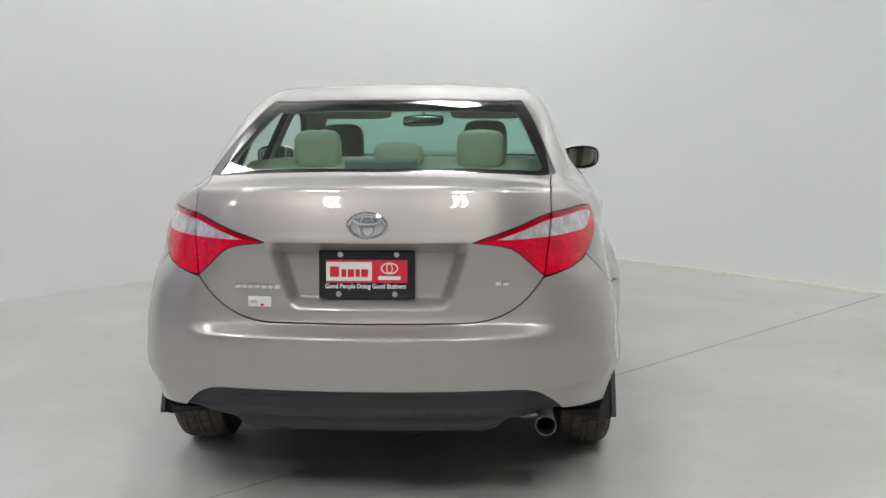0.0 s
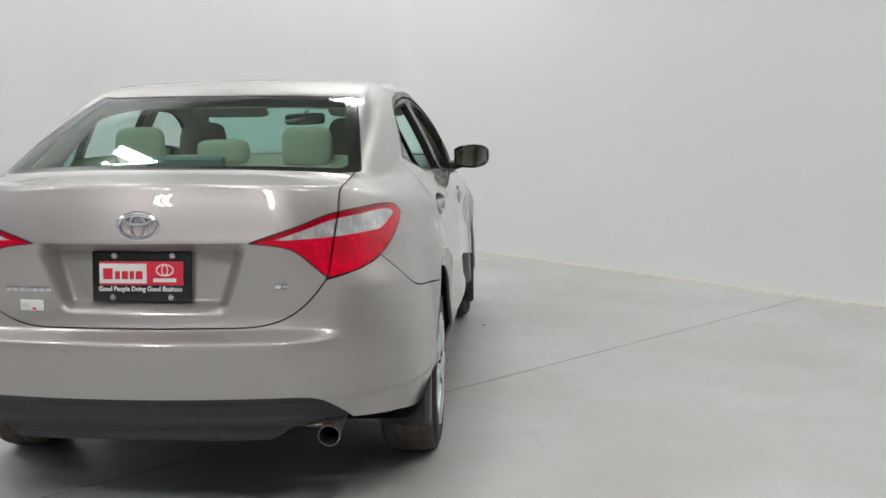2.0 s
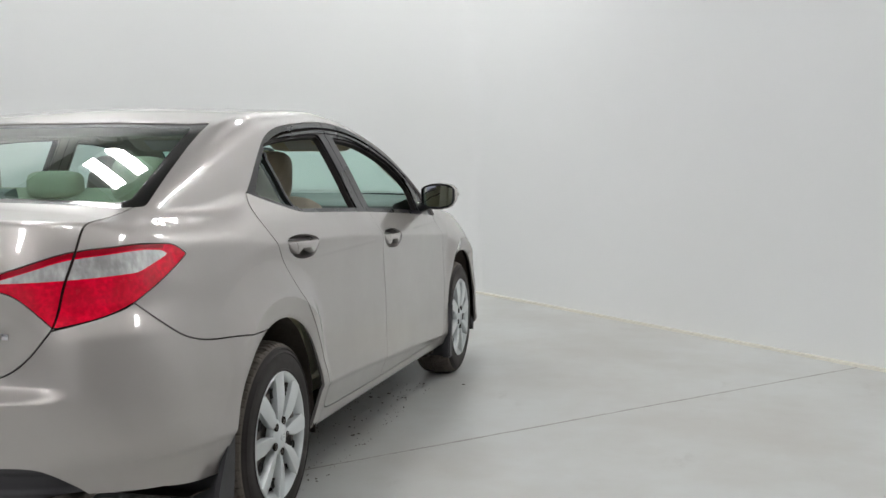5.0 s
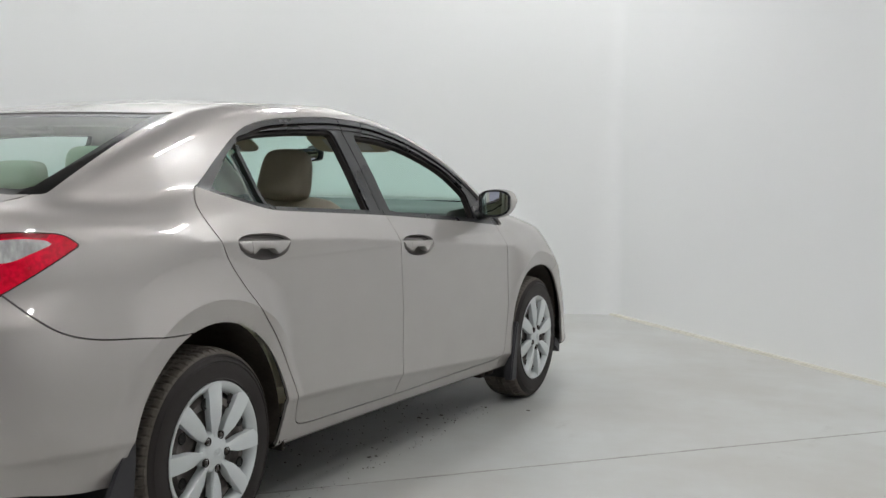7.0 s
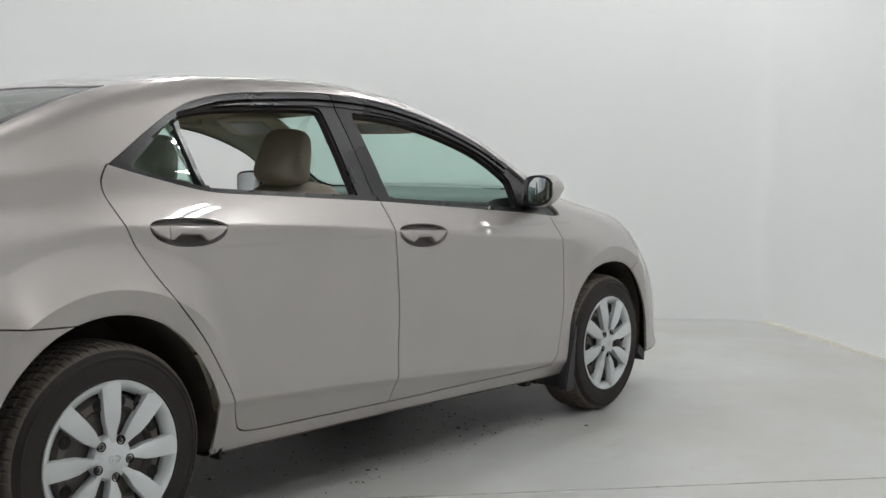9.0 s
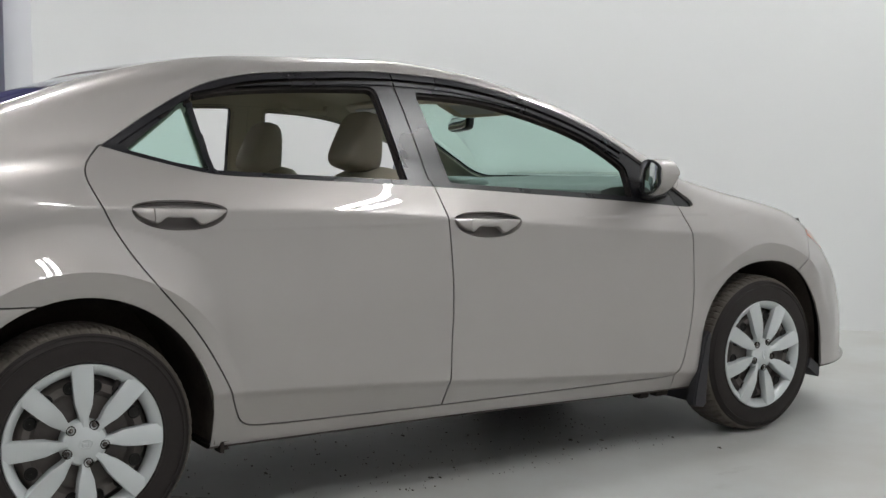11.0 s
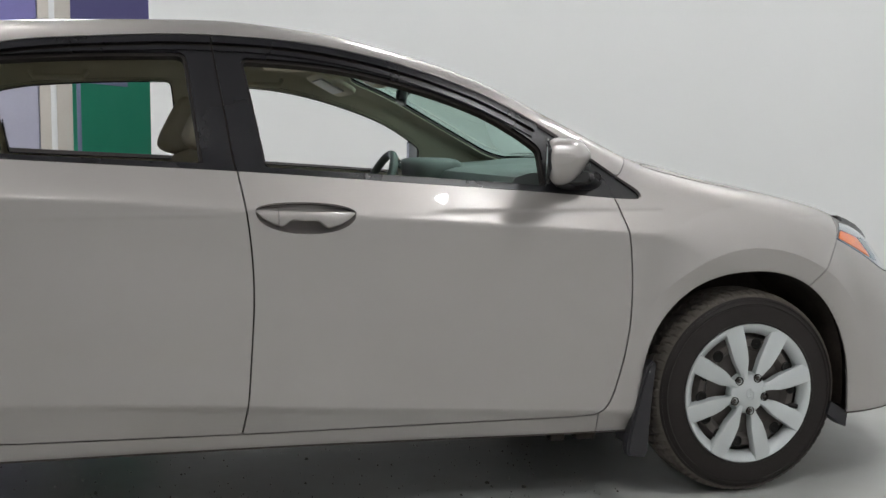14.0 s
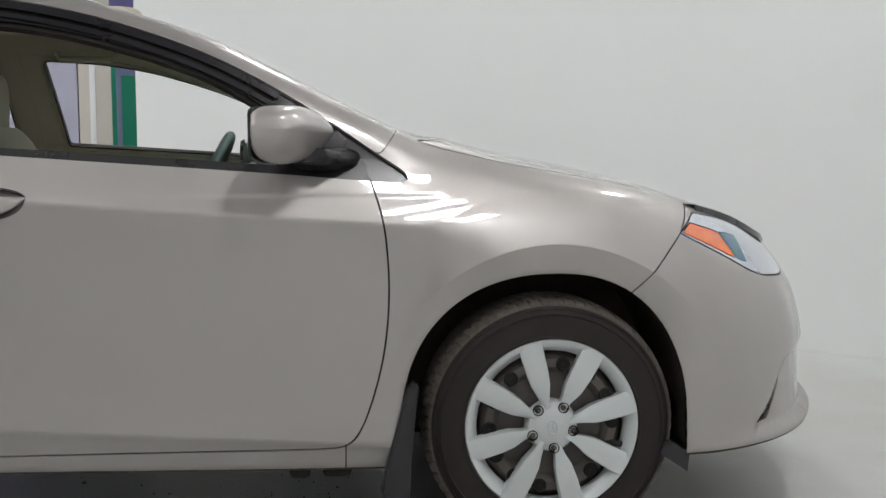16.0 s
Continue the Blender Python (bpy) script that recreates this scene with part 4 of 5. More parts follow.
    for rx, rz, zc in ((0.018, 0.012, 0.0), (0.008, 0.012, 0.0), (0.013, 0.005, 0.006)):
        ell = [(0.0135, rx * math.cos(2 * math.pi * i / 24), zc + rz * math.sin(2 * math.pi * i / 24)) for i in range(25)]
        t = tube(ell, 0.0016, 6)
        me = bpy.data.meshes.new("tmp")
        t.to_mesh(me)
        t.free()
        bm.from_mesh(me)
        bpy.data.meshes.remove(me)
    part("emblem", bm, M_CAP, cover, "small embossed oval emblem")
    for k in range(5):
        th = math.radians(-82 + 72 * k)
        bm = lathe([(0.001, 0.003), (0.004, 0.0022), (0.0068, -0.001), (0.0078, -0.004), (0.0078, -0.012)], 12)
        bmesh.ops.translate(bm, vec=(0.008, 0.054 * math.cos(th), 0.054 * math.sin(th)), verts=bm.verts)
        part("lug_nut", bm, M_STEEL, ob, "dark steel wheel nut")
        bm = lathe([(0.0132, -0.004), (0.0132, 0.0030), (0.0112, 0.0034), (0.0110, -0.002), (0.0085, -0.006)], 20)
        bmesh.ops.translate(bm, vec=(0.006, 0.054 * math.cos(th), 0.054 * math.sin(th)), verts=bm.verts)
        part("nut_hole", bm, M_DARKBODY, cover)
    th = math.radians(58)
    part("valve_stem", tube([(-0.012, r * math.cos(th), r * math.sin(th)) for r in (0.188, 0.176, 0.160, 0.156)], [0.0075, 0.0075, 0.0055, 0.003], 10), M_RUBBER, ob, "black rubber valve stem")
    # holes of the steel wheel
    for k in range(14):
        th = 2 * math.pi * k / 14
        bm = lathe([(0.001, 0), (0.0130, 0), (0.0150, 0.003), (0.0185, 0.0)], 16)
        bmesh.ops.translate(bm, vec=(-0.0095, 0.155 * math.cos(th), 0.155 * math.sin(th)), verts=bm.verts)
        part("vent_hole", bm, M_SOOT, ob)
    ob.matrix_basis = Matrix.Translation(hub) @ (Matrix.Identity(4) if outward > 0 else Matrix.Rotation(math.pi, 4, "Z")) @ Matrix.Rotation(radians(turn), 4, "X")
    return ob


for y, turn in ((REAR_AXLE, 0), (FRONT_AXLE - 0.004, 285)):
    for s in (1, -1):
        make_wheel((s * 0.845, y, HUB_Z), s, turn)

# wheel housings
for arch in (REAR_ARCH, FRONT_ARCH):
    for s in (1, -1):
        bm = bmesh.new()
        rows = []
        yc, a0, a1, high, n, zc = arch
        for x, k in ((0.828, 1.024), (0.70, 1.03), (0.50, 1.01), (0.49, 0.87), (0.48, 0.13)):
            row = []
            for a in np.linspace(0, math.pi, 40):
                c, e = math.cos(a), math.sin(a)
                row.append(bm.verts.new((s * x, yc + k * (a1 if c > 0 else a0) * math.copysign(abs(c) ** (2 / n), c), zc + k * high * e ** (2 / n))))
            lo = [bm.verts.new((s * x, yc + k * q, zc - 0.06)) for q in (a1, -a0)]
            rows.append([lo[0]] + row + [lo[1]])
        for p, q in zip(rows, rows[1:]):
            for i in range(41):
                bm.faces.new((p[i], p[i + 1], q[i + 1], q[i]))
        part("wheel_housing", bm, M_ARCH, car, "black wheel-arch liner")


# ---- small builders ----
def soft_box(sx, sy, sz, r, taper=1.0, m=None, cuts=6, power=5.0):
    """A cushion: a box with swollen faces and round edges; taper narrows its depth towards the top."""
    bm = bmesh.new()
    bmesh.ops.create_cube(bm, size=2.0)
    bmesh.ops.subdivide_edges(bm, edges=bm.edges[:], cuts=cuts, use_grid_fill=True)
    for v in bm.verts:
        x, y, z = v.co
        n = (abs(x) ** power + abs(y) ** power + abs(z) ** power) ** (1 / power)
        x, y, z = x / n, y / n, z / n
        y *= 1 + (taper - 1) * (z + 1) / 2
        v.co = (x * sx / 2, y * sy / 2, z * sz / 2)
    if m is not None:
        bmesh.ops.transform(bm, matrix=m, verts=bm.verts)
    return bm


def prism(outline, x0, x1):
    """A closed (y, z) outline drawn out along x."""
    bm = bmesh.new()
    a = [bm.verts.new((x0, y, z)) for y, z in outline]
    b = [bm.verts.new((x1, y, z)) for y, z in outline]
    n = len(outline)
    for i in range(n):
        bm.faces.new((a[i], a[(i + 1) % n], b[(i + 1) % n], b[i]))
    bm.faces.new(a[::-1])
    bm.faces.new(b)
    bmesh.ops.recalc_face_normals(bm, faces=bm.faces)
    return bm


def ring_oval(rx, rz, r, n=40, m=None):
    bm = tube([(rx * math.cos(2 * math.pi * i / n), 0, rz * math.sin(2 * math.pi * i / n)) for i in range(n + 1)], r, 8)
    if m is not None:
        bmesh.ops.transform(bm, matrix=m, verts=bm.verts)
    return bm


def skin_rear(x, z):
    return float(skin_point(np.array([[x, 0.0, z]]), np.array([[0, -1.0, 0]]))[0, 1])


# ---- lights under the ceiling ----
def make_fixture(x, y, yaw, length=0.76):
    ob = part("ceiling_light", box(0, 0, 0.06, 0.36, length, 0.115, 0.008), M_FIXTURE, None)
    tagged(ob, "white recessed fluorescent ceiling fixture with two lit diffusers", "ceiling light", "ceiling lights")
    for dx in (-0.098, 0.098):
        part("diffuser", box(dx, 0, -0.004, 0.092, length - 0.08, 0.012, 0.003), M_TUBE, ob, "lit white diffuser")
    ob.matrix_basis = Matrix.Translation((x, y, WALL_H - 0.118)) @ Matrix.Rotation(radians(yaw), 4, "Z")
    return ob


for fx, fy in ((-1.9, 2.9), (0.05, 4.75), (2.85, 3.2), (-0.1, -0.25), (-2.5, -1.6), (2.2, -1.4), (4.4, 0.2), (-4.6, 0.2), (-5.2, -3.4), (-8.2, -2.0), (-8.0, 3.2)):
    make_fixture(fx, fy, 55)
for fx in (-1.5, 1.3):
    make_fixture(fx, -5.0, 3, 2.0)

# ---- floor and walls: joint, bead, hall ----
def strip_between(name, a, b, w, h, material, jitter=0.0, label="", z=0.0, category="trim"):
    """A thin uneven strip along the floor."""
    bm = bmesh.new()
    a, b = Vector((*a, z)), Vector((*b, z))
    d = (b - a).normalized()
    s = Vector((-d.y, d.x, 0))
    n = max(2, int((b - a).length / 0.06))
    rows = []
    for i in range(n + 1):
        c = a + (b - a) * i / n + s * random.uniform(-jitter, jitter)
        ww = w * random.uniform(0.75, 1.25) / 2 if jitter else w / 2
        rows.append([bm.verts.new(c - s * ww), bm.verts.new(c - s * ww * 0.8 + Vector((0, 0, h))), bm.verts.new(c + s * ww * 0.8 + Vector((0, 0, h))), bm.verts.new(c + s * ww)])
    for p, q in zip(rows, rows[1:]):
        for i in range(3):
            bm.faces.new((p[i], q[i], q[i + 1], p[i + 1]))
    return tagged(part(name, bm, material, None), label, category, kind="structure")


strip_between("floor_joint", (-3.2, -3.67), (3.07, 3.32), 0.013, 0.0012, M_JOINT, 0.002, "dark filled saw-cut joint across the concrete floor")
strip_between("trim_right", (0.14, 6.17), (7.4, -0.83), 0.045, 0.016, M_BEAD, 0.004, "off-white sealing bead along the foot of the wall")
bm = bmesh.new()
add_box(bm, 0, 0, WALL_H / 2, 0.30, 0.28, WALL_H, 0.01)
column = tagged(part("column", bm, M_CREAM, None), "cream painted hall column", "column", kind="structure")
column.matrix_basis = Matrix.Translation((-6.88, 0.20, 0)) @ Matrix.Rotation(radians(4), 4, "Z")
part("column_strip", box(0.155, -0.02, WALL_H / 2, 0.012, 0.05, WALL_H - 0.01, 0.003), M_WALL, column, "white strip down the column")
sign = tagged(part("exit_sign", box(0, 0, 0, 0.05, 0.15, 0.115, 0.008), M_DARKGREEN, None), "small green lit exit sign on the purple wall", "exit sign")
part("sign_face", box(0.028, 0, 0, 0.008, 0.13, 0.095, 0.002), M_EXIT, sign, "lit green face")
for dy in (-0.045, 0.03):
    part("pictogram_bar", box(0.034, dy, 0, 0.004, 0.025, 0.05, 0.002), M_PLATEWHITE, sign, "pale bar")
sign.matrix_basis = Matrix.Translation((-6.93, 0.50, 1.91)) @ Matrix.Rotation(radians(62), 4, "Z")
part("bracket", tube([(0, -0.08, 0.06), (0, -0.10, 0.14), (0, 0.05, 0.17), (0.0, 0.12, 0.15)], 0.012, 8), M_DULLMETAL, sign, "grey conduit bracket")
frame_d = tagged(new("door_frame"), "blue grey door frame set in the green wall", "door frame", kind="structure")
for nm, (cx, sx, cz, sz) in {"jamb": (0.12, 0.07, 0.84, 1.68), "head": (0.55, 0.93, 1.645, 0.07)}.items():
    part(nm, box(cx, -0.012, cz, sx, 0.03, sz, 0.004), M_SILVERBLUE, frame_d)
hd = Vector((HALL_B[0] - HALL_A[0], HALL_B[1] - HALL_A[1], 0)).normalized()
frame_d.matrix_basis = Matrix.Translation((HALL_A[0], HALL_A[1], 0)) @ Matrix.Rotation(math.atan2(hd.y, hd.x), 4, "Z") @ Matrix.Scale(-1, 4, (0, 1, 0))
# flakes of dirt under the car
bm = bmesh.new()
for i in range(460):
    if i < 6:
        x, y, r = ((0.143, 1.43), (0.55, 1.95), (0.35, 0.75), (0.7, 1.2), (0.62, 2.05), (0.95, 2.35))[i] + (random.uniform(0.010, 0.018),)
    else:
        x, y, r = 0.80 - 1.3 * random.random() ** 1.4, random.uniform(0.35, 2.35), 0.0015 + 0.006 * random.random() ** 3
    ang = random.uniform(0, 6.28)
    pts = [(x + r * random.uniform(0.5, 1.2) * math.cos(ang + k * 1.05), y + 0.6 * r * random.uniform(0.5, 1.2) * math.sin(ang + k * 1.05)) for k in range(6)]
    lo, hi = [bm.verts.new((px, py, 0.0005)) for px, py in pts], [bm.verts.new((x + (px - x) * 0.7, y + (py - y) * 0.7, 0.004)) for px, py in pts]
    for k in range(6):
        bm.faces.new((lo[k], lo[(k + 1) % 6], hi[(k + 1) % 6], hi[k]))
    bm.faces.new(hi)
tagged(part("debris", bm, M_DIRT, None), "dark flakes of dirt on the floor under the car", "debris", kind="stuff")

# ---- door handles, mirrors ----
for nm, (hy, hz) in zip(("rear_door", "front_door"), HANDLES):
    for host, s in zip(DOORS[nm], (1, -1)):
        # the cup pressed into the door
        bm, rows = bmesh.new(), []
        rim = CUPS[nm]
        rx = side_x(rim[:, 0], rim[:, 1])
        for e in (1.0, 0.985, 0.94, 0.86, 0.74, 0.58, 0.38, 0.16):
            ring = []
            for (y, z), x in zip(rim, rx):
                yy, zz = hy + (y - hy) * e, hz + (z - hz) * e
                xx = float(side_x(np.array([yy]), np.array([zz]))[0])
                ring.append(bm.verts.new((s * (xx - 0.0015 - 0.044 * (1 - e ** 3.2) ** 0.75), yy, zz)))
            rows.append(ring)
        for p, q in zip(rows, rows[1:]):
            for k in range(48):
                bm.faces.new((p[k], p[(k + 1) % 48], q[(k + 1) % 48], q[k]))
        bm.faces.new(rows[-1])
        bmesh.ops.recalc_face_normals(bm, faces=bm.faces)
        part("handle_cup", bm, M_PAINT, host)
        # the pull: a blade with a flat top ledge that narrows to a point forward; a lock cap parted by a seam at its rear
        for piece, t0, t1 in (("lock_cap", 0.0, 0.215), ("door_handle", 0.222, 1.0)):
            bm, rows = bmesh.new(), []
            for i in range(25):
                t = t0 + (t1 - t0) * i / 24
                y = hy - 0.134 + 0.268 * t
                top = hz - 0.0096 * (t - 0.5) + 0.0015
                deep = 0.054 * max(0.03, 1 - abs(2 * t - 1) ** 1.9) ** 0.62
                deep *= 1 - 0.52 * float(step(0.24, 0.36, t) * step(0.74, 0.60, t))      # the finger scoop
                base = float(side_x(np.array([y]), np.array([top]))[0])
                x = base - 0.003 + 0.013 * math.sin(math.pi * min(1, max(0, t)))
                sect = [(-0.030, 0.006), (-0.006, 0.0012), (-0.001, 0.0005), (0.0008, -0.0016), (0.004, -0.32 * deep), (0.0055, -0.66 * deep), (0.0035, -0.88 * deep), (-0.002, -0.98 * deep), (-0.014, -deep), (-0.030, -deep * 0.85)]
                rows.append([bm.verts.new((s * (x + dx), y, top + dz)) for dx, dz in sect])
            m = len(rows[0])
            for p, q in zip(rows, rows[1:]):
                for k in range(m):
                    bm.faces.new((p[k], p[(k + 1) % m], q[(k + 1) % m], q[k]))
            bm.faces.new(rows[0])
            bm.faces.new(rows[-1])
            bmesh.ops.recalc_face_normals(bm, faces=bm.faces)
            part(piece, bm, M_PAINT, host, "painted lock cap" if piece == "lock_cap" else "painted pull handle")


MIRROR = rounded([(-0.052, 0.062), (0.036, 0.062), (0.062, 0.044), (0.082, 0.014), (0.070, -0.010), (0.040, -0.052), (-0.004, -0.074), (-0.040, -0.070), (-0.052, -0.040)], 0.03)
mirror_size = curve([0.790, 0.815, 0.85, 0.90, 0.94, 0.965, 0.983, 0.992], [0.60, 0.82, 0.96, 1.0, 0.93, 0.80, 0.56, 0.20])


def make_mirror(s):
    """A cap drawn through one side outline that shrinks to the tip, parted above its sweeping foot."""
    yc, n = (2.062 if s > 0 else 2.135), len(MIRROR)
    pts, t = [], []
    xs = 0.891 + 0.101 * np.sin(np.linspace(-math.pi / 2, math.pi / 2, 25))
    for x in xs:
        k = float(mirror_size(x))
        for y, z in MIRROR:
            pts.append((x, yc - 0.46 * (x - 0.894) + y * (0.45 + 0.55 * k), 1.033 + z * k + 0.05 * (x - 0.894)))
    for i in range(len(xs) - 1):
        for j in range(n):
            a, b = i * n + j, i * n + (j + 1) % n
            t += [(a, b + n, b), (a, a + n, b + n)]
    for row in (0, len(xs) - 1):
        t += [(row * n, row * n + j, row * n + j + 1) for j in range(1, n - 1)]
    v, t = np.array(pts), np.array(t)
    cut = v[:, 2] - (1.002 - 0.28 * (v[:, 1] - 2.03))
    flip = np.array([s, 1, 1.0])

    def cap(name, skin, parent, label):
        bm = bmesh.new()
        made = [bm.verts.new(p) for p in skin[0] * flip]
        for f in skin[1].tolist():
            if len(set(f)) == 3:
                bm.faces.new([made[k] for k in f])
        bmesh.ops.remove_doubles(bm, verts=bm.verts, dist=0.0002)
        bmesh.ops.recalc_face_normals(bm, faces=bm.faces)
        return part(name, bm, M_PAINT, parent, label)
    host = cap("side_mirror", keep((v, t), -cut - 0.0008), car, "painted door mirror in a black bezel")
    cap("lower_shell", keep((v, t), cut - 0.0008), host, "")

    def plate(inset, back, thick):
        """A sheet over the cap's rear face, shrunk by inset and set back from it."""
        bm, rows = bmesh.new(), []
        for x in 0.891 + (0.099 - inset) * np.sin(np.linspace(-math.pi / 2, math.pi / 2, 21)):
            k = float(mirror_size(x))
            y = yc - 0.46 * (x - 0.894) - 0.052 * (0.45 + 0.55 * k) - back
            zs = np.linspace(1.033 + 0.05 * (x - 0.894) - 0.071 * k + inset, 1.033 + 0.05 * (x - 0.894) + 0.063 * k - inset, 5)
            rows.append([bm.verts.new((s * x, y, z)) for z in zs] + [bm.verts.new((s * x, y + thick, z)) for z in zs[::-1]])
        for p, q in zip(rows, rows[1:]):
            for k in range(10):
                bm.faces.new((p[k], p[(k + 1) % 10], q[(k + 1) % 10], q[k]))
        bm.faces.new(rows[0])
        bm.faces.new(rows[-1])
        bmesh.ops.recalc_face_normals(bm, faces=bm.faces)
        return bm
    part("bezel", plate(0.003, 0.0035, 0.006), M_BLACKTRIM, host, "black mirror bezel")
    part("mirror_glass", plate(0.013, 0.0045, 0.002), M_MIRROR, host, "mirror glass")
    bm, rows = bmesh.new(), []
    for x, y0, y1, z0, z1 in ((0.735, 2.06, 2.25, 0.935, 1.000), (0.775, 2.07, 2.225, 0.940, 0.998), (0.815, 2.075, 2.185, 0.952, 0.996), (0.86, 2.07, 2.15, 0.968, 1.000)):
        yc, zc, a, b = (y0 + y1) / 2, (z0 + z1) / 2, (y1 - y0) / 2, (z1 - z0) / 2
        ring = [(math.cos(k * math.pi / 10), math.sin(k * math.pi / 10)) for k in range(20)]
        rows.append([bm.verts.new((s * x, yc + a * math.copysign(abs(c) ** 0.7, c) + (0 if s > 0 else 0.03), zc + b * math.copysign(abs(e) ** 0.7, e))) for c, e in ring])
    for p, q in zip(rows, rows[1:]):
        for k in range(20):
            bm.faces.new((p[k], p[(k + 1) % 20], q[(k + 1) % 20], q[k]))
    bm.faces.new(rows[0])
    bm.faces.new(rows[-1])
    bmesh.ops.recalc_face_normals(bm, faces=bm.faces)
    part("arm", bm, M_BLACKTRIM, host, "black mirror arm")


for s in (1, -1):
    make_mirror(s)

# ---- the tail: plate, emblem, badges, exhaust, flaps ----
py0, py1 = skin_rear(0, 0.735) - 0.010, skin_rear(0, 0.875) - 0.012
tilt = math.atan2(py1 - py0, 0.14)
PLATE_M = Matrix.Translation((-0.008, (py0 + py1) / 2 - 0.004, 0.807)) @ Matrix.Rotation(-tilt, 4, "X")


def on_plate(bm):
    bmesh.ops.transform(bm, matrix=PLATE_M, verts=bm.verts)
    return bm


def words(text, size, material, parent, place, name="lettering", bold=0.0, width=None):
    """Raised lettering in the built-in font, facing -y, centred on place."""
    cu = bpy.data.curves.new(name, "FONT")
    cu.body, cu.size, cu.extrude, cu.offset = text, size, 0.0006, bold
    cu.align_x, cu.align_y = "CENTER", "CENTER"
    cu.resolution_u = 3
    tmp = bpy.data.objects.new("tmp", cu)
    me = bpy.data.meshes.new_from_object(tmp)
    bpy.data.objects.remove(tmp)
    me.name = name
    if width:
        xs = [v.co.x for v in me.vertices]
        me.transform(Matrix.Scale(width / (max(xs) - min(xs)), 4, (1, 0, 0)))
    me.transform(place @ Matrix.Rotation(math.pi / 2, 4, "X"))
    ob = new(name, me)
    me.materials.append(material)
    ob.parent = parent
    return ob


plate = part("license_plate", on_plate(box(0, 0, 0, 0.312, 0.012, 0.156, 0.006)), M_PLATE, car, "black dealer plate with a red and white print")
part("red_panel", on_plate(box(0, -0.0075, 0.010, 0.262, 0.004, 0.073, 0.001)), M_PLATERED, plate, "red printed panel")
white = part("white_panel", on_plate(box(-0.057, -0.0095, 0.010, 0.148, 0.003, 0.061, 0.001)), M_PLATEWHITE, plate, "white printed field")
for cx, w, h in ((-0.104, 0.030, 0.034), (-0.0735, 0.016, 0.025), (-0.0505, 0.020, 0.025), (-0.0285, 0.014, 0.025), (-0.006, 0.022, 0.025)):
    part("print_bar", on_plate(box(cx, -0.0115, 0.010 - 0.014 + h / 2 - 0.004, w, 0.002, h, 0.001)), M_PLATERED, white, "red bar")
part("oval_mark", on_plate(merge(ring_oval(0.026, 0.017, 0.0022, m=Matrix.Translation((0.074, -0.0105, 0.020))), ring_oval(0.009, 0.015, 0.0018, m=Matrix.Translation((0.074, -0.0105, 0.020))))), M_PLATEWHITE, plate, "white oval mark")
part("print_bar", on_plate(box(0.074, -0.0105, -0.011, 0.072, 0.002, 0.012, 0.001)), M_PLATEWHITE, plate, "white bar")
words("Good People Doing Good Business", 0.021, M_PLATEWHITE, plate, PLATE_M @ Matrix.Translation((-0.004, -0.0072, -0.0385)), bold=0.0006, width=0.262)
for cx, cz in ((-0.086, 0.064), (0.096, 0.064), (-0.092, -0.064), (0.09, -0.064)):
    bm = lathe([(0.001, 0.003), (0.007, 0.003), (0.010, 0.0)], 16)
    bmesh.ops.transform(bm, matrix=PLATE_M @ Matrix.Translation((cx, -0.006, cz)) @ Matrix.Rotation(-math.pi / 2, 4, "Z"), verts=bm.verts)
    part("screw", bm, M_CHROME, plate, "chrome screw cap")

ez = 0.968
EM = Matrix.Translation((0, skin_rear(0, ez) - 0.004, ez)) @ Matrix.Rotation(-0.05, 4, "X")
emblem = part("emblem", ring_oval(0.060, 0.040, 0.0078, m=EM), M_CHROME, car, "chrome oval emblem")
part("inner_oval", ring_oval(0.024, 0.036, 0.0066, m=EM), M_CHROME, emblem)
part("cross_oval", ring_oval(0.041, 0.013, 0.0062, m=EM @ Matrix.Translation((0, -0.002, 0.020))), M_CHROME, emblem)


def badge(name, x0, x1, zc, h, count, label):
    """Chrome bars in the lid's face in place of a model name."""
    w = (x1 - x0) / count
    host = None
    for i in range(count):
        cx = x0 + (i + 0.5) * w
        bm = box(cx, skin_rear(cx, zc) - 0.002, zc, w * 0.84, 0.005, h, 0.0015, )
        if host is None:
            host = part(name, bm, M_CHROME, TRUNK, label)
        else:
            part("badge_bar", bm, M_CHROME, host)


badge("model_badge", -0.44, -0.285, 0.770, 0.016, 7, "chrome bar badge")
badge("grade_badge", 0.405, 0.452, 0.780, 0.016, 2, "chrome bar badge")
sx = -0.358
sticker = part("dealer_sticker", box(sx, skin_rear(sx, 0.718) - 0.001, 0.718, 0.078, 0.003, 0.034, 0.001, Matrix.Translation((sx, skin_rear(sx, 0.718), 0)) @ Matrix.Rotation(-0.14, 4, "Z") @ Matrix.Translation((-sx, -skin_rear(sx, 0.718), 0))), M_PLATEWHITE, TRUNK, "white sticker with red and grey bars")
part("print_bar", box(sx - 0.02, skin_rear(sx, 0.718) - 0.0035, 0.718, 0.024, 0.002, 0.010), M_TEXT, sticker, "grey bar")
part("print_bar", box(sx + 0.018, skin_rear(sx, 0.718) - 0.0035, 0.707, 0.03, 0.002, 0.007), M_PLATERED, sticker, "red bar")

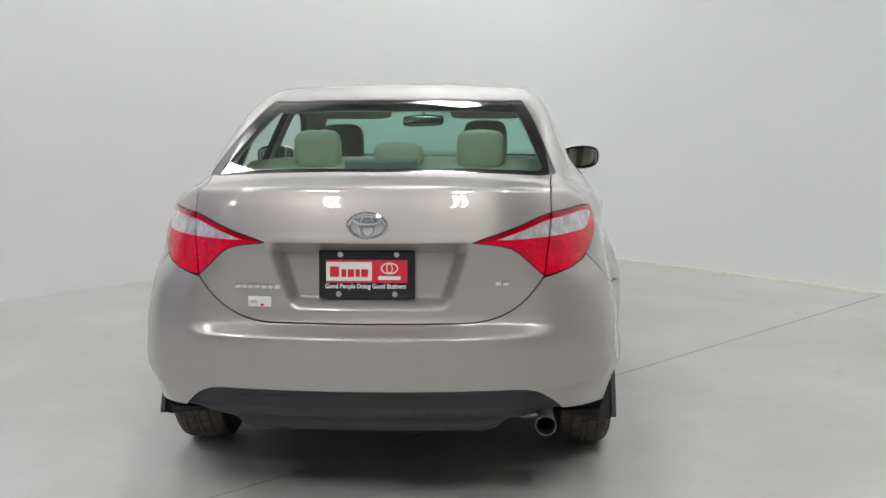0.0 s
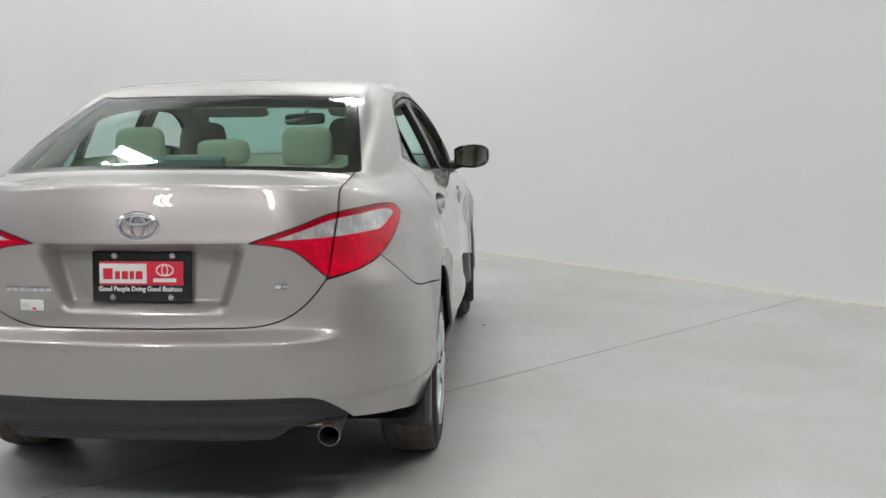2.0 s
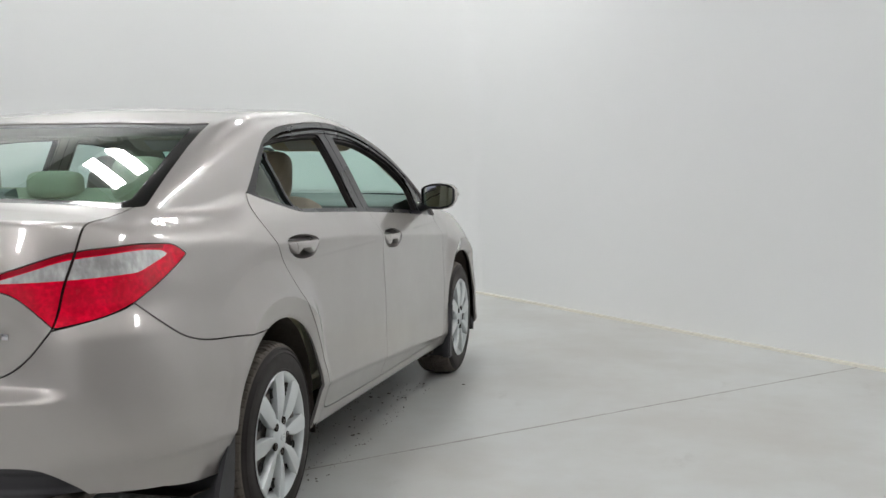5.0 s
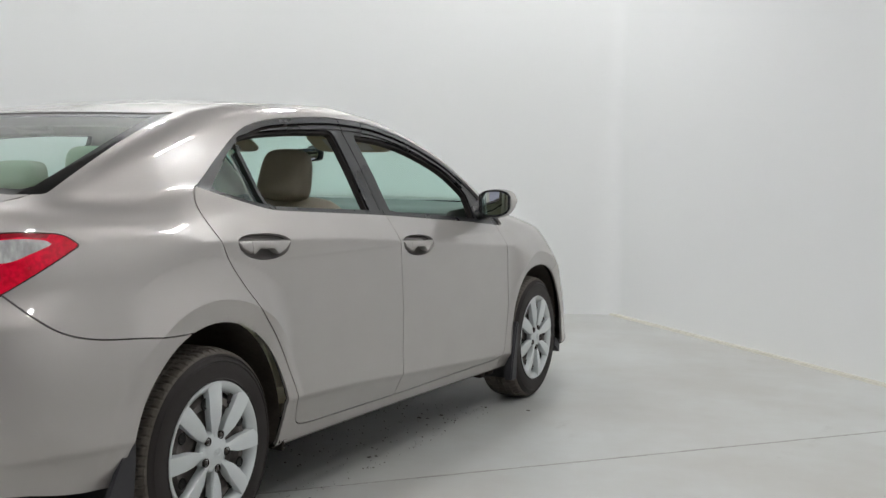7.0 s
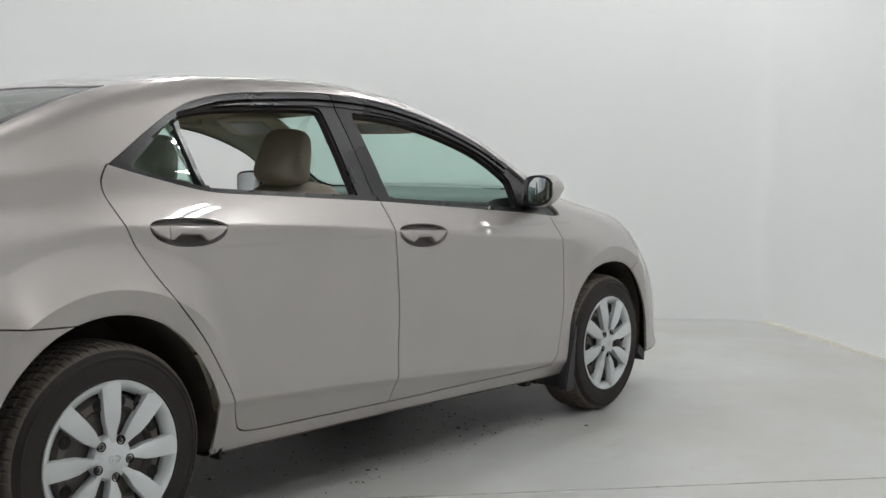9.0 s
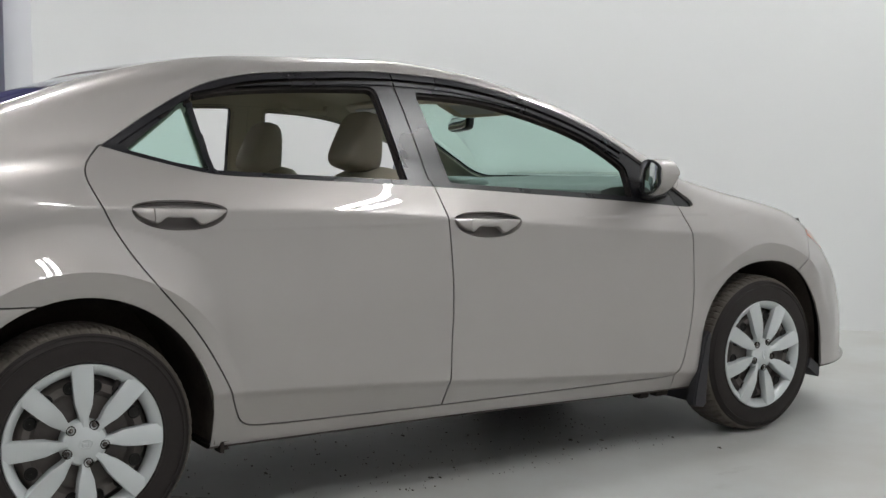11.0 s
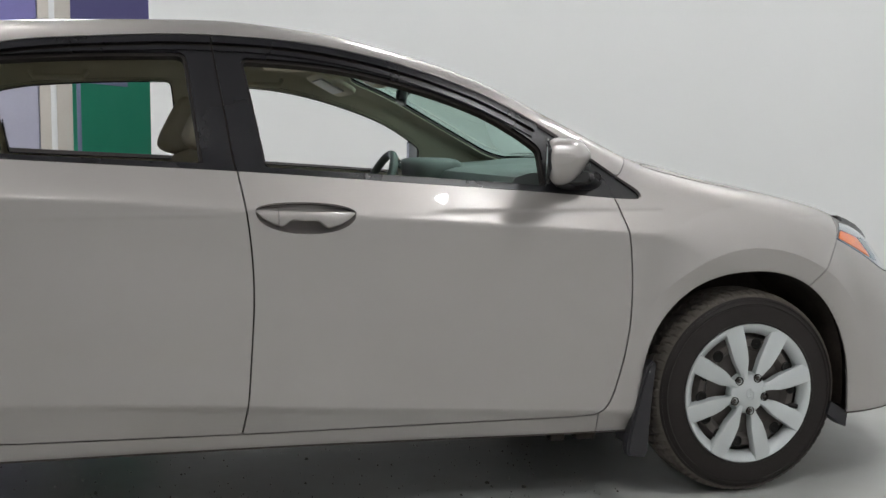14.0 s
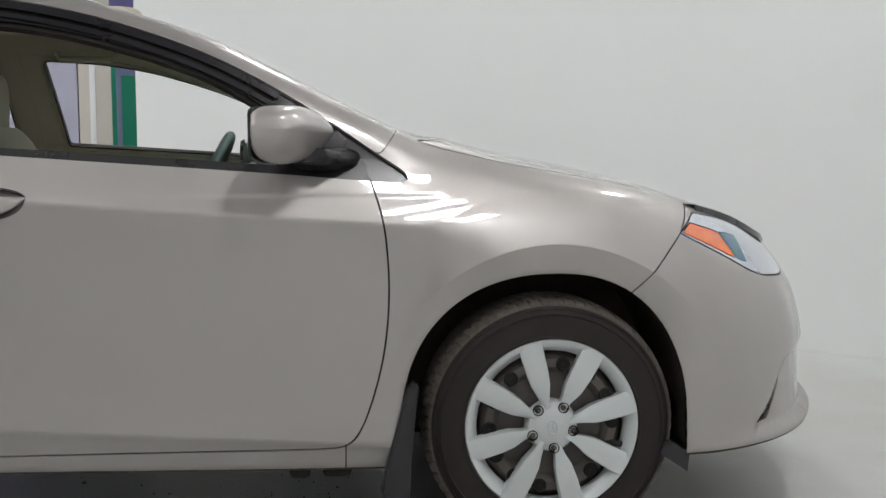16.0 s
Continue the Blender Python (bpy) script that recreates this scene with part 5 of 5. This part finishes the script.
exhaust = part("exhaust_tip", lathe([(0.028, -0.34), (0.031, 0.0), (0.035, 0.004), (0.035, 0.008), (0.031, 0.009), (0.030, -0.02), (0.029, -0.30)], 40), M_DULLMETAL, car, "sooty steel exhaust tip")
exhaust.matrix_basis = Matrix.Translation((0.570, -0.905, 0.322)) @ Matrix.Rotation(radians(-90), 4, "Z") @ Matrix.Rotation(radians(5), 4, "Y")
part("bore", lathe([(0.001, -0.12), (0.029, -0.12)], 24), M_SOOT, exhaust, "sooty bore")
part("muffler", soft_box(0.46, 0.26, 0.15, 0.05, m=Matrix.Translation((0.26, -0.62, 0.345)), power=4), M_DARKBODY, car, "dark sooty muffler")
part("exhaust_hanger", tube([(0.46, -0.84, 0.345), (0.50, -0.87, 0.340), (0.545, -0.87, 0.345)], 0.006, 8), M_DULLMETAL, car, "rusty exhaust hanger")


def rear_flap(s):
    """A moulded mud flap behind a rear wheel: broad at the foot, a thin blade up the arch."""
    outer = 0.830 if s > 0 else 0.812
    pts = [(outer - 0.006, 0.455), (outer + 0.002, 0.41), (outer, 0.216), (outer - 0.012, 0.207), (0.668, 0.222), (0.656, 0.234), (0.662, 0.345), (0.76, 0.335), (outer - 0.035, 0.345), (outer - 0.018, 0.40)]
    bm = bmesh.new()

    def yb(z):
        return -0.405 + 0.045 * max(0, (z - 0.22)) / 0.2
    a = [bm.verts.new((s * x, yb(z), z)) for x, z in pts]
    b = [bm.verts.new((s * x, yb(z) - 0.010 - 0.035 * max(0, 1 - (z - 0.15) / 0.30) * (1 if x > 0.8 else 0.4), z)) for x, z in pts]
    n = len(pts)
    for i in range(n):
        bm.faces.new((a[i], a[(i + 1) % n], b[(i + 1) % n], b[i]))
    bm.faces.new(a)
    bm.faces.new(b[::-1])
    bmesh.ops.recalc_face_normals(bm, faces=bm.faces)
    merge(bm, prism([(-0.346, 0.456), (-0.380, 0.455), (-0.405, 0.373), (-0.445, 0.300), (-0.478, 0.232), (-0.468, 0.222), (-0.362, 0.220), (-0.352, 0.30), (-0.347, 0.36)], s * (outer - 0.002), s * (outer + 0.014)))
    part("mud_flap", bm, M_PLASTIC, car, "dark plastic mud flap", smooth=False)


def front_flap(s):
    """A mud flap that wraps the arch's rear edge: an outer wing over the sill's end and a blade behind the tyre."""
    wing = [(2.352, 0.440), (2.336, 0.425), (2.312, 0.34), (2.288, 0.25), (2.274, 0.175), (2.282, 0.158), (2.332, 0.150), (2.342, 0.165), (2.346, 0.25), (2.354, 0.34), (2.364, 0.43)]
    bm = prism(wing, s * 0.850, s * 0.889)
    edges = [e for e in bm.edges if all(abs(abs(v.co.x) - 0.889) < 1e-6 for v in e.verts)]
    bmesh.ops.bevel(bm, geom=edges, offset=0.006, segments=2, affect="EDGES")
    merge(bm, prism([(2.330, 0.158), (2.342, 0.158), (2.352, 0.34), (2.340, 0.34)], s * 0.68, s * 0.86))
    part("mud_flap", bm, M_PLASTIC, car, "dark plastic mud flap")


for s in (1, -1):
    rear_flap(s)
    front_flap(s)
    part("air_deflector", prism([(2.986, 0.275), (3.045, 0.237), (3.040, 0.190), (2.972, 0.237)], s * 0.79, s * 0.855), M_PLASTIC, car, "black air deflector behind the bumper")

# brackets under the sills
for s in (1, -1):
    bm = box(s * 0.80, 0.402, 0.262, 0.05, 0.012, 0.075, 0.003)
    for k in range(3):
        add_box(bm, s * 0.80, 0.414, 0.238 + 0.024 * k, 0.05, 0.018, 0.006, 0.001)
    part("splash_clip", bm, M_DARKBODY, car, "black slotted splash guard clip", smooth=False)
    for y, w in ((2.08, 0.05), (2.17, 0.07)):
        part("sill_bracket", soft_box(0.05, w, 0.05, 0.01, m=Matrix.Translation((s * 0.80, y, 0.222)), cuts=3), M_DARKBODY, car, "dark bracket under the sill")

# ---- the front: wipers, deflector, vent ----
bm = bmesh.new()
rows = []
for i in range(29):
    x = -0.675 + 1.35 * i / 28
    yy = float(smin(np.array(3.43 - 0.2 * x * x), np.array(3.615 - 1.146 * x * x), 0.08))
    top = skin_point(np.array([[x, yy, 0.6]]), np.array([[0, 0, 1.0]]))[0, 2]
    rows.append([bm.verts.new((x, yy - 0.04, top)), bm.verts.new((x, yy - 0.035, top + 0.009)), bm.verts.new((x, yy + 0.012, top + 0.007)), bm.verts.new((x, yy + 0.022, top - 0.014))])
for p, q in zip(rows, rows[1:]):
    for k in range(3):
        bm.faces.new((p[k], q[k], q[k + 1], p[k + 1]))
part("hood_deflector", bm, M_BLACKTRIM, car, "smoked black deflector on the hood's front edge")
for x0, x1 in ((-0.55, -0.02), (0.02, 0.30)):
    arm = []
    for i in range(9):
        x = x0 + (x1 - x0) * i / 8
        yy = 2.535 - 0.22 * x * x
        zz = skin_point(np.array([[x, yy, 0.7]]), np.array([[0, 0, 1.0]]))[0, 2] - 0.010
        arm.append((x, yy, zz))
    part("wiper", tube(arm, 0.005, 8), M_BLACKTRIM, car, "black windshield wiper")

# ---- inside the cabin ----
def front_seat(s):
    dy = 0.03 if s > 0 else -0.03
    back = part("front_seat", soft_box(0.50, 0.16, 0.62, 0.05, m=Matrix.Translation((s * 0.36, 1.21 + dy, 0.765)) @ Matrix.Rotation(radians(22), 4, "X"), power=4.5), M_CLOTH, car, "beige cloth front seat")
    part("cushion", soft_box(0.50, 0.52, 0.18, 0.05, m=Matrix.Translation((s * 0.36, 1.55 + dy, 0.46)), power=4.5), M_CLOTH, back)
    part("headrest", soft_box(0.215, 0.172, 0.215, 0.05, 0.40, Matrix.Translation((s * 0.352, 1.085 + dy, 1.152 if s > 0 else 1.135)) @ Matrix.Rotation(radians(-14), 4, "X"), power=4.0), M_CLOTH, back)
    for dx in (-0.06, 0.06):
        part("post", tube([(s * 0.36 + dx, 1.09 + dy, 1.07), (s * 0.36 + dx, 1.115 + dy, 1.0)], 0.007, 8), M_CHROME, back, "steel headrest post")


front_seat(1)
front_seat(-1)
bench = part("rear_seat", soft_box(1.28, 0.20, 0.40, 0.05, m=Matrix.Translation((0, 0.09, 0.925)) @ Matrix.Rotation(radians(22), 4, "X"), power=8), M_CLOTH, car, "beige cloth rear bench")
part("cushion", soft_box(0.92, 0.62, 0.2, 0.05, m=Matrix.Translation((0, 0.42, 0.56)), power=8), M_CLOTH, bench)
for cx, w, h in ((-0.305, 0.185, 0.16), (0.345, 0.190, 0.16), (0.02, 0.195, 0.095)):
    part("headrest", soft_box(w, 0.11, h, 0.04, 0.8, Matrix.Translation((cx, 0.03, 1.245 - h / 2 if h > 0.1 else 1.148)), power=4), M_CLOTH, bench)
part("parcel_shelf", box(0, -0.22, 1.035, 1.16, 0.52, 0.03, 0.008), M_TRIM, car, "beige parcel shelf")
blight = part("high_brake_light", prism([(-0.42, 1.05), (-0.395, 1.140), (-0.34, 1.148), (-0.30, 1.05)], -0.140, 0.120), M_DASH, car, "dark high-level brake light on the shelf")
part("brake_lens", box(-0.01, -0.414, 1.108, 0.22, 0.006, 0.032, 0.002), M_DASH, blight, "grey lens")
bm, rows = bmesh.new(), []
for i in range(25):
    x = -0.66 + 1.32 * i / 24
    lip = 0.03 * x * x
    rows.append([bm.verts.new((x, y - lip * f, z)) for y, z, f in ((1.97, 0.90, 0), (1.978, 0.950, 0), (1.995, 0.976, 0), (2.04, 0.988, 0.1), (2.18, 0.996, 0.4), (2.30, 1.004, 0.8), (2.43, 1.026 - 0.03 * x * x, 3), (2.44, 0.97, 3), (2.36, 0.60, 3), (2.02, 0.55, 0), (1.96, 0.70, 0))])
for p, q in zip(rows, rows[1:]):
    for k in range(11):
        bm.faces.new((p[k], p[(k + 1) % 11], q[(k + 1) % 11], q[k]))
bm.faces.new(rows[0])
bm.faces.new(rows[-1])
bmesh.ops.recalc_face_normals(bm, faces=bm.faces)
dash = part("dashboard", bm, M_DASH, car, "dark dashboard, the windshield's reflection put into its teal-grey tone")
part("instrument_hood", soft_box(0.42, 0.20, 0.10, 0.04, m=Matrix.Translation((-0.36, 1.99, 0.972)), power=4), M_DASH, dash)
part("instrument_ring", lathe([(0.055, 0.0), (0.062, 0.012), (0.068, 0.0)], 28), M_CHROME, dash).matrix_basis = Matrix.Translation((-0.44, 1.885, 0.955)) @ Matrix.Rotation(radians(-90), 4, "Z")
for cx in (-0.60, 0.60):
    part("air_vent", box(cx, 1.965, 0.93, 0.12, 0.02, 0.06, 0.008), M_BLACKTRIM, dash)
wheel_c = Matrix.Translation((-0.37, 1.765, 0.865)) @ Matrix.Rotation(radians(65), 4, "X")
steer = part("steering_wheel", tube([(wheel_c @ Vector((0.185 * math.cos(a), 0.185 * math.sin(a), 0))) for a in np.linspace(0, 2 * math.pi, 41)], 0.016, 12), M_DASH, car, "dark steering wheel")
part("hub", soft_box(0.17, 0.14, 0.06, 0.03, m=wheel_c, cuts=4), M_DASH, steer)
for a in (0.15, math.pi - 0.15, -math.pi / 2):
    part("spoke", tube([wheel_c @ Vector((0.05 * math.cos(a), 0.05 * math.sin(a), 0)), wheel_c @ Vector((0.18 * math.cos(a), 0.18 * math.sin(a), 0))], 0.014, 8), M_DASH, steer)
part("column_shroud", tube([(-0.37, 1.79, 0.86), (-0.37, 2.02, 0.80)], 0.05, 12), M_DASH, steer)
rv = part("rearview_mirror", soft_box(0.235, 0.035, 0.062, 0.02, m=Matrix.Translation((0.0, 1.80, 1.243)) @ Matrix.Rotation(radians(-8), 4, "X") @ Matrix.Rotation(radians(-14), 4, "Z")), M_BLACKTRIM, car, "black rear-view mirror on a stalk")
part("mirror_glass", soft_box(0.215, 0.004, 0.048, 0.01, m=Matrix.Translation((-0.004, 1.781, 1.241)) @ Matrix.Rotation(radians(-8), 4, "X") @ Matrix.Rotation(radians(-14), 4, "Z"), cuts=3), M_MIRROR, rv)
part("stalk", tube([(0, 1.81, 1.25), (0, 1.84, 1.275), (0, 1.885, 1.285)], 0.011, 8), M_BLACKTRIM, rv)
for s in (1, -1):
    visor = part("sun_visor", soft_box(0.40, 0.155, 0.022, 0.01, m=Matrix.Translation((s * 0.36, 1.605, 1.298)) @ Matrix.Rotation(radians(-28), 4, "X"), power=6), M_TRIM, car, "beige sun visor")
    part("vanity_mirror", box(s * 0.36, 1.60, 1.284, 0.22, 0.095, 0.006, 0.002, Matrix.Translation((s * 0.36, 1.605, 1.298)) @ Matrix.Rotation(radians(-28), 4, "X") @ Matrix.Translation((-s * 0.36, -1.605, -1.298))), M_TEXT, visor, "grey vanity mirror")
    for gy in (0.62, 1.345):
        gx, gz = s * 0.545, 1.335 if gy < 1 else 1.318
        part("grab_handle", tube([(gx, gy - 0.10, gz), (gx - s * 0.03, gy - 0.085, gz - 0.022), (gx - s * 0.03, gy + 0.085, gz - 0.022), (gx, gy + 0.10, gz)], 0.011, 8), M_TRIM, car, "beige grab handle")
part("overhead_console", soft_box(0.20, 0.22, 0.03, 0.01, m=Matrix.Translation((0, 1.50, 1.395)), power=5), M_TRIM, car, "beige overhead console")
bm = box(0, 1.32, 0.30, 1.30, 1.74, 0.05)
part("cabin_floor", bm, M_CLOTH, car, "beige cabin carpet")
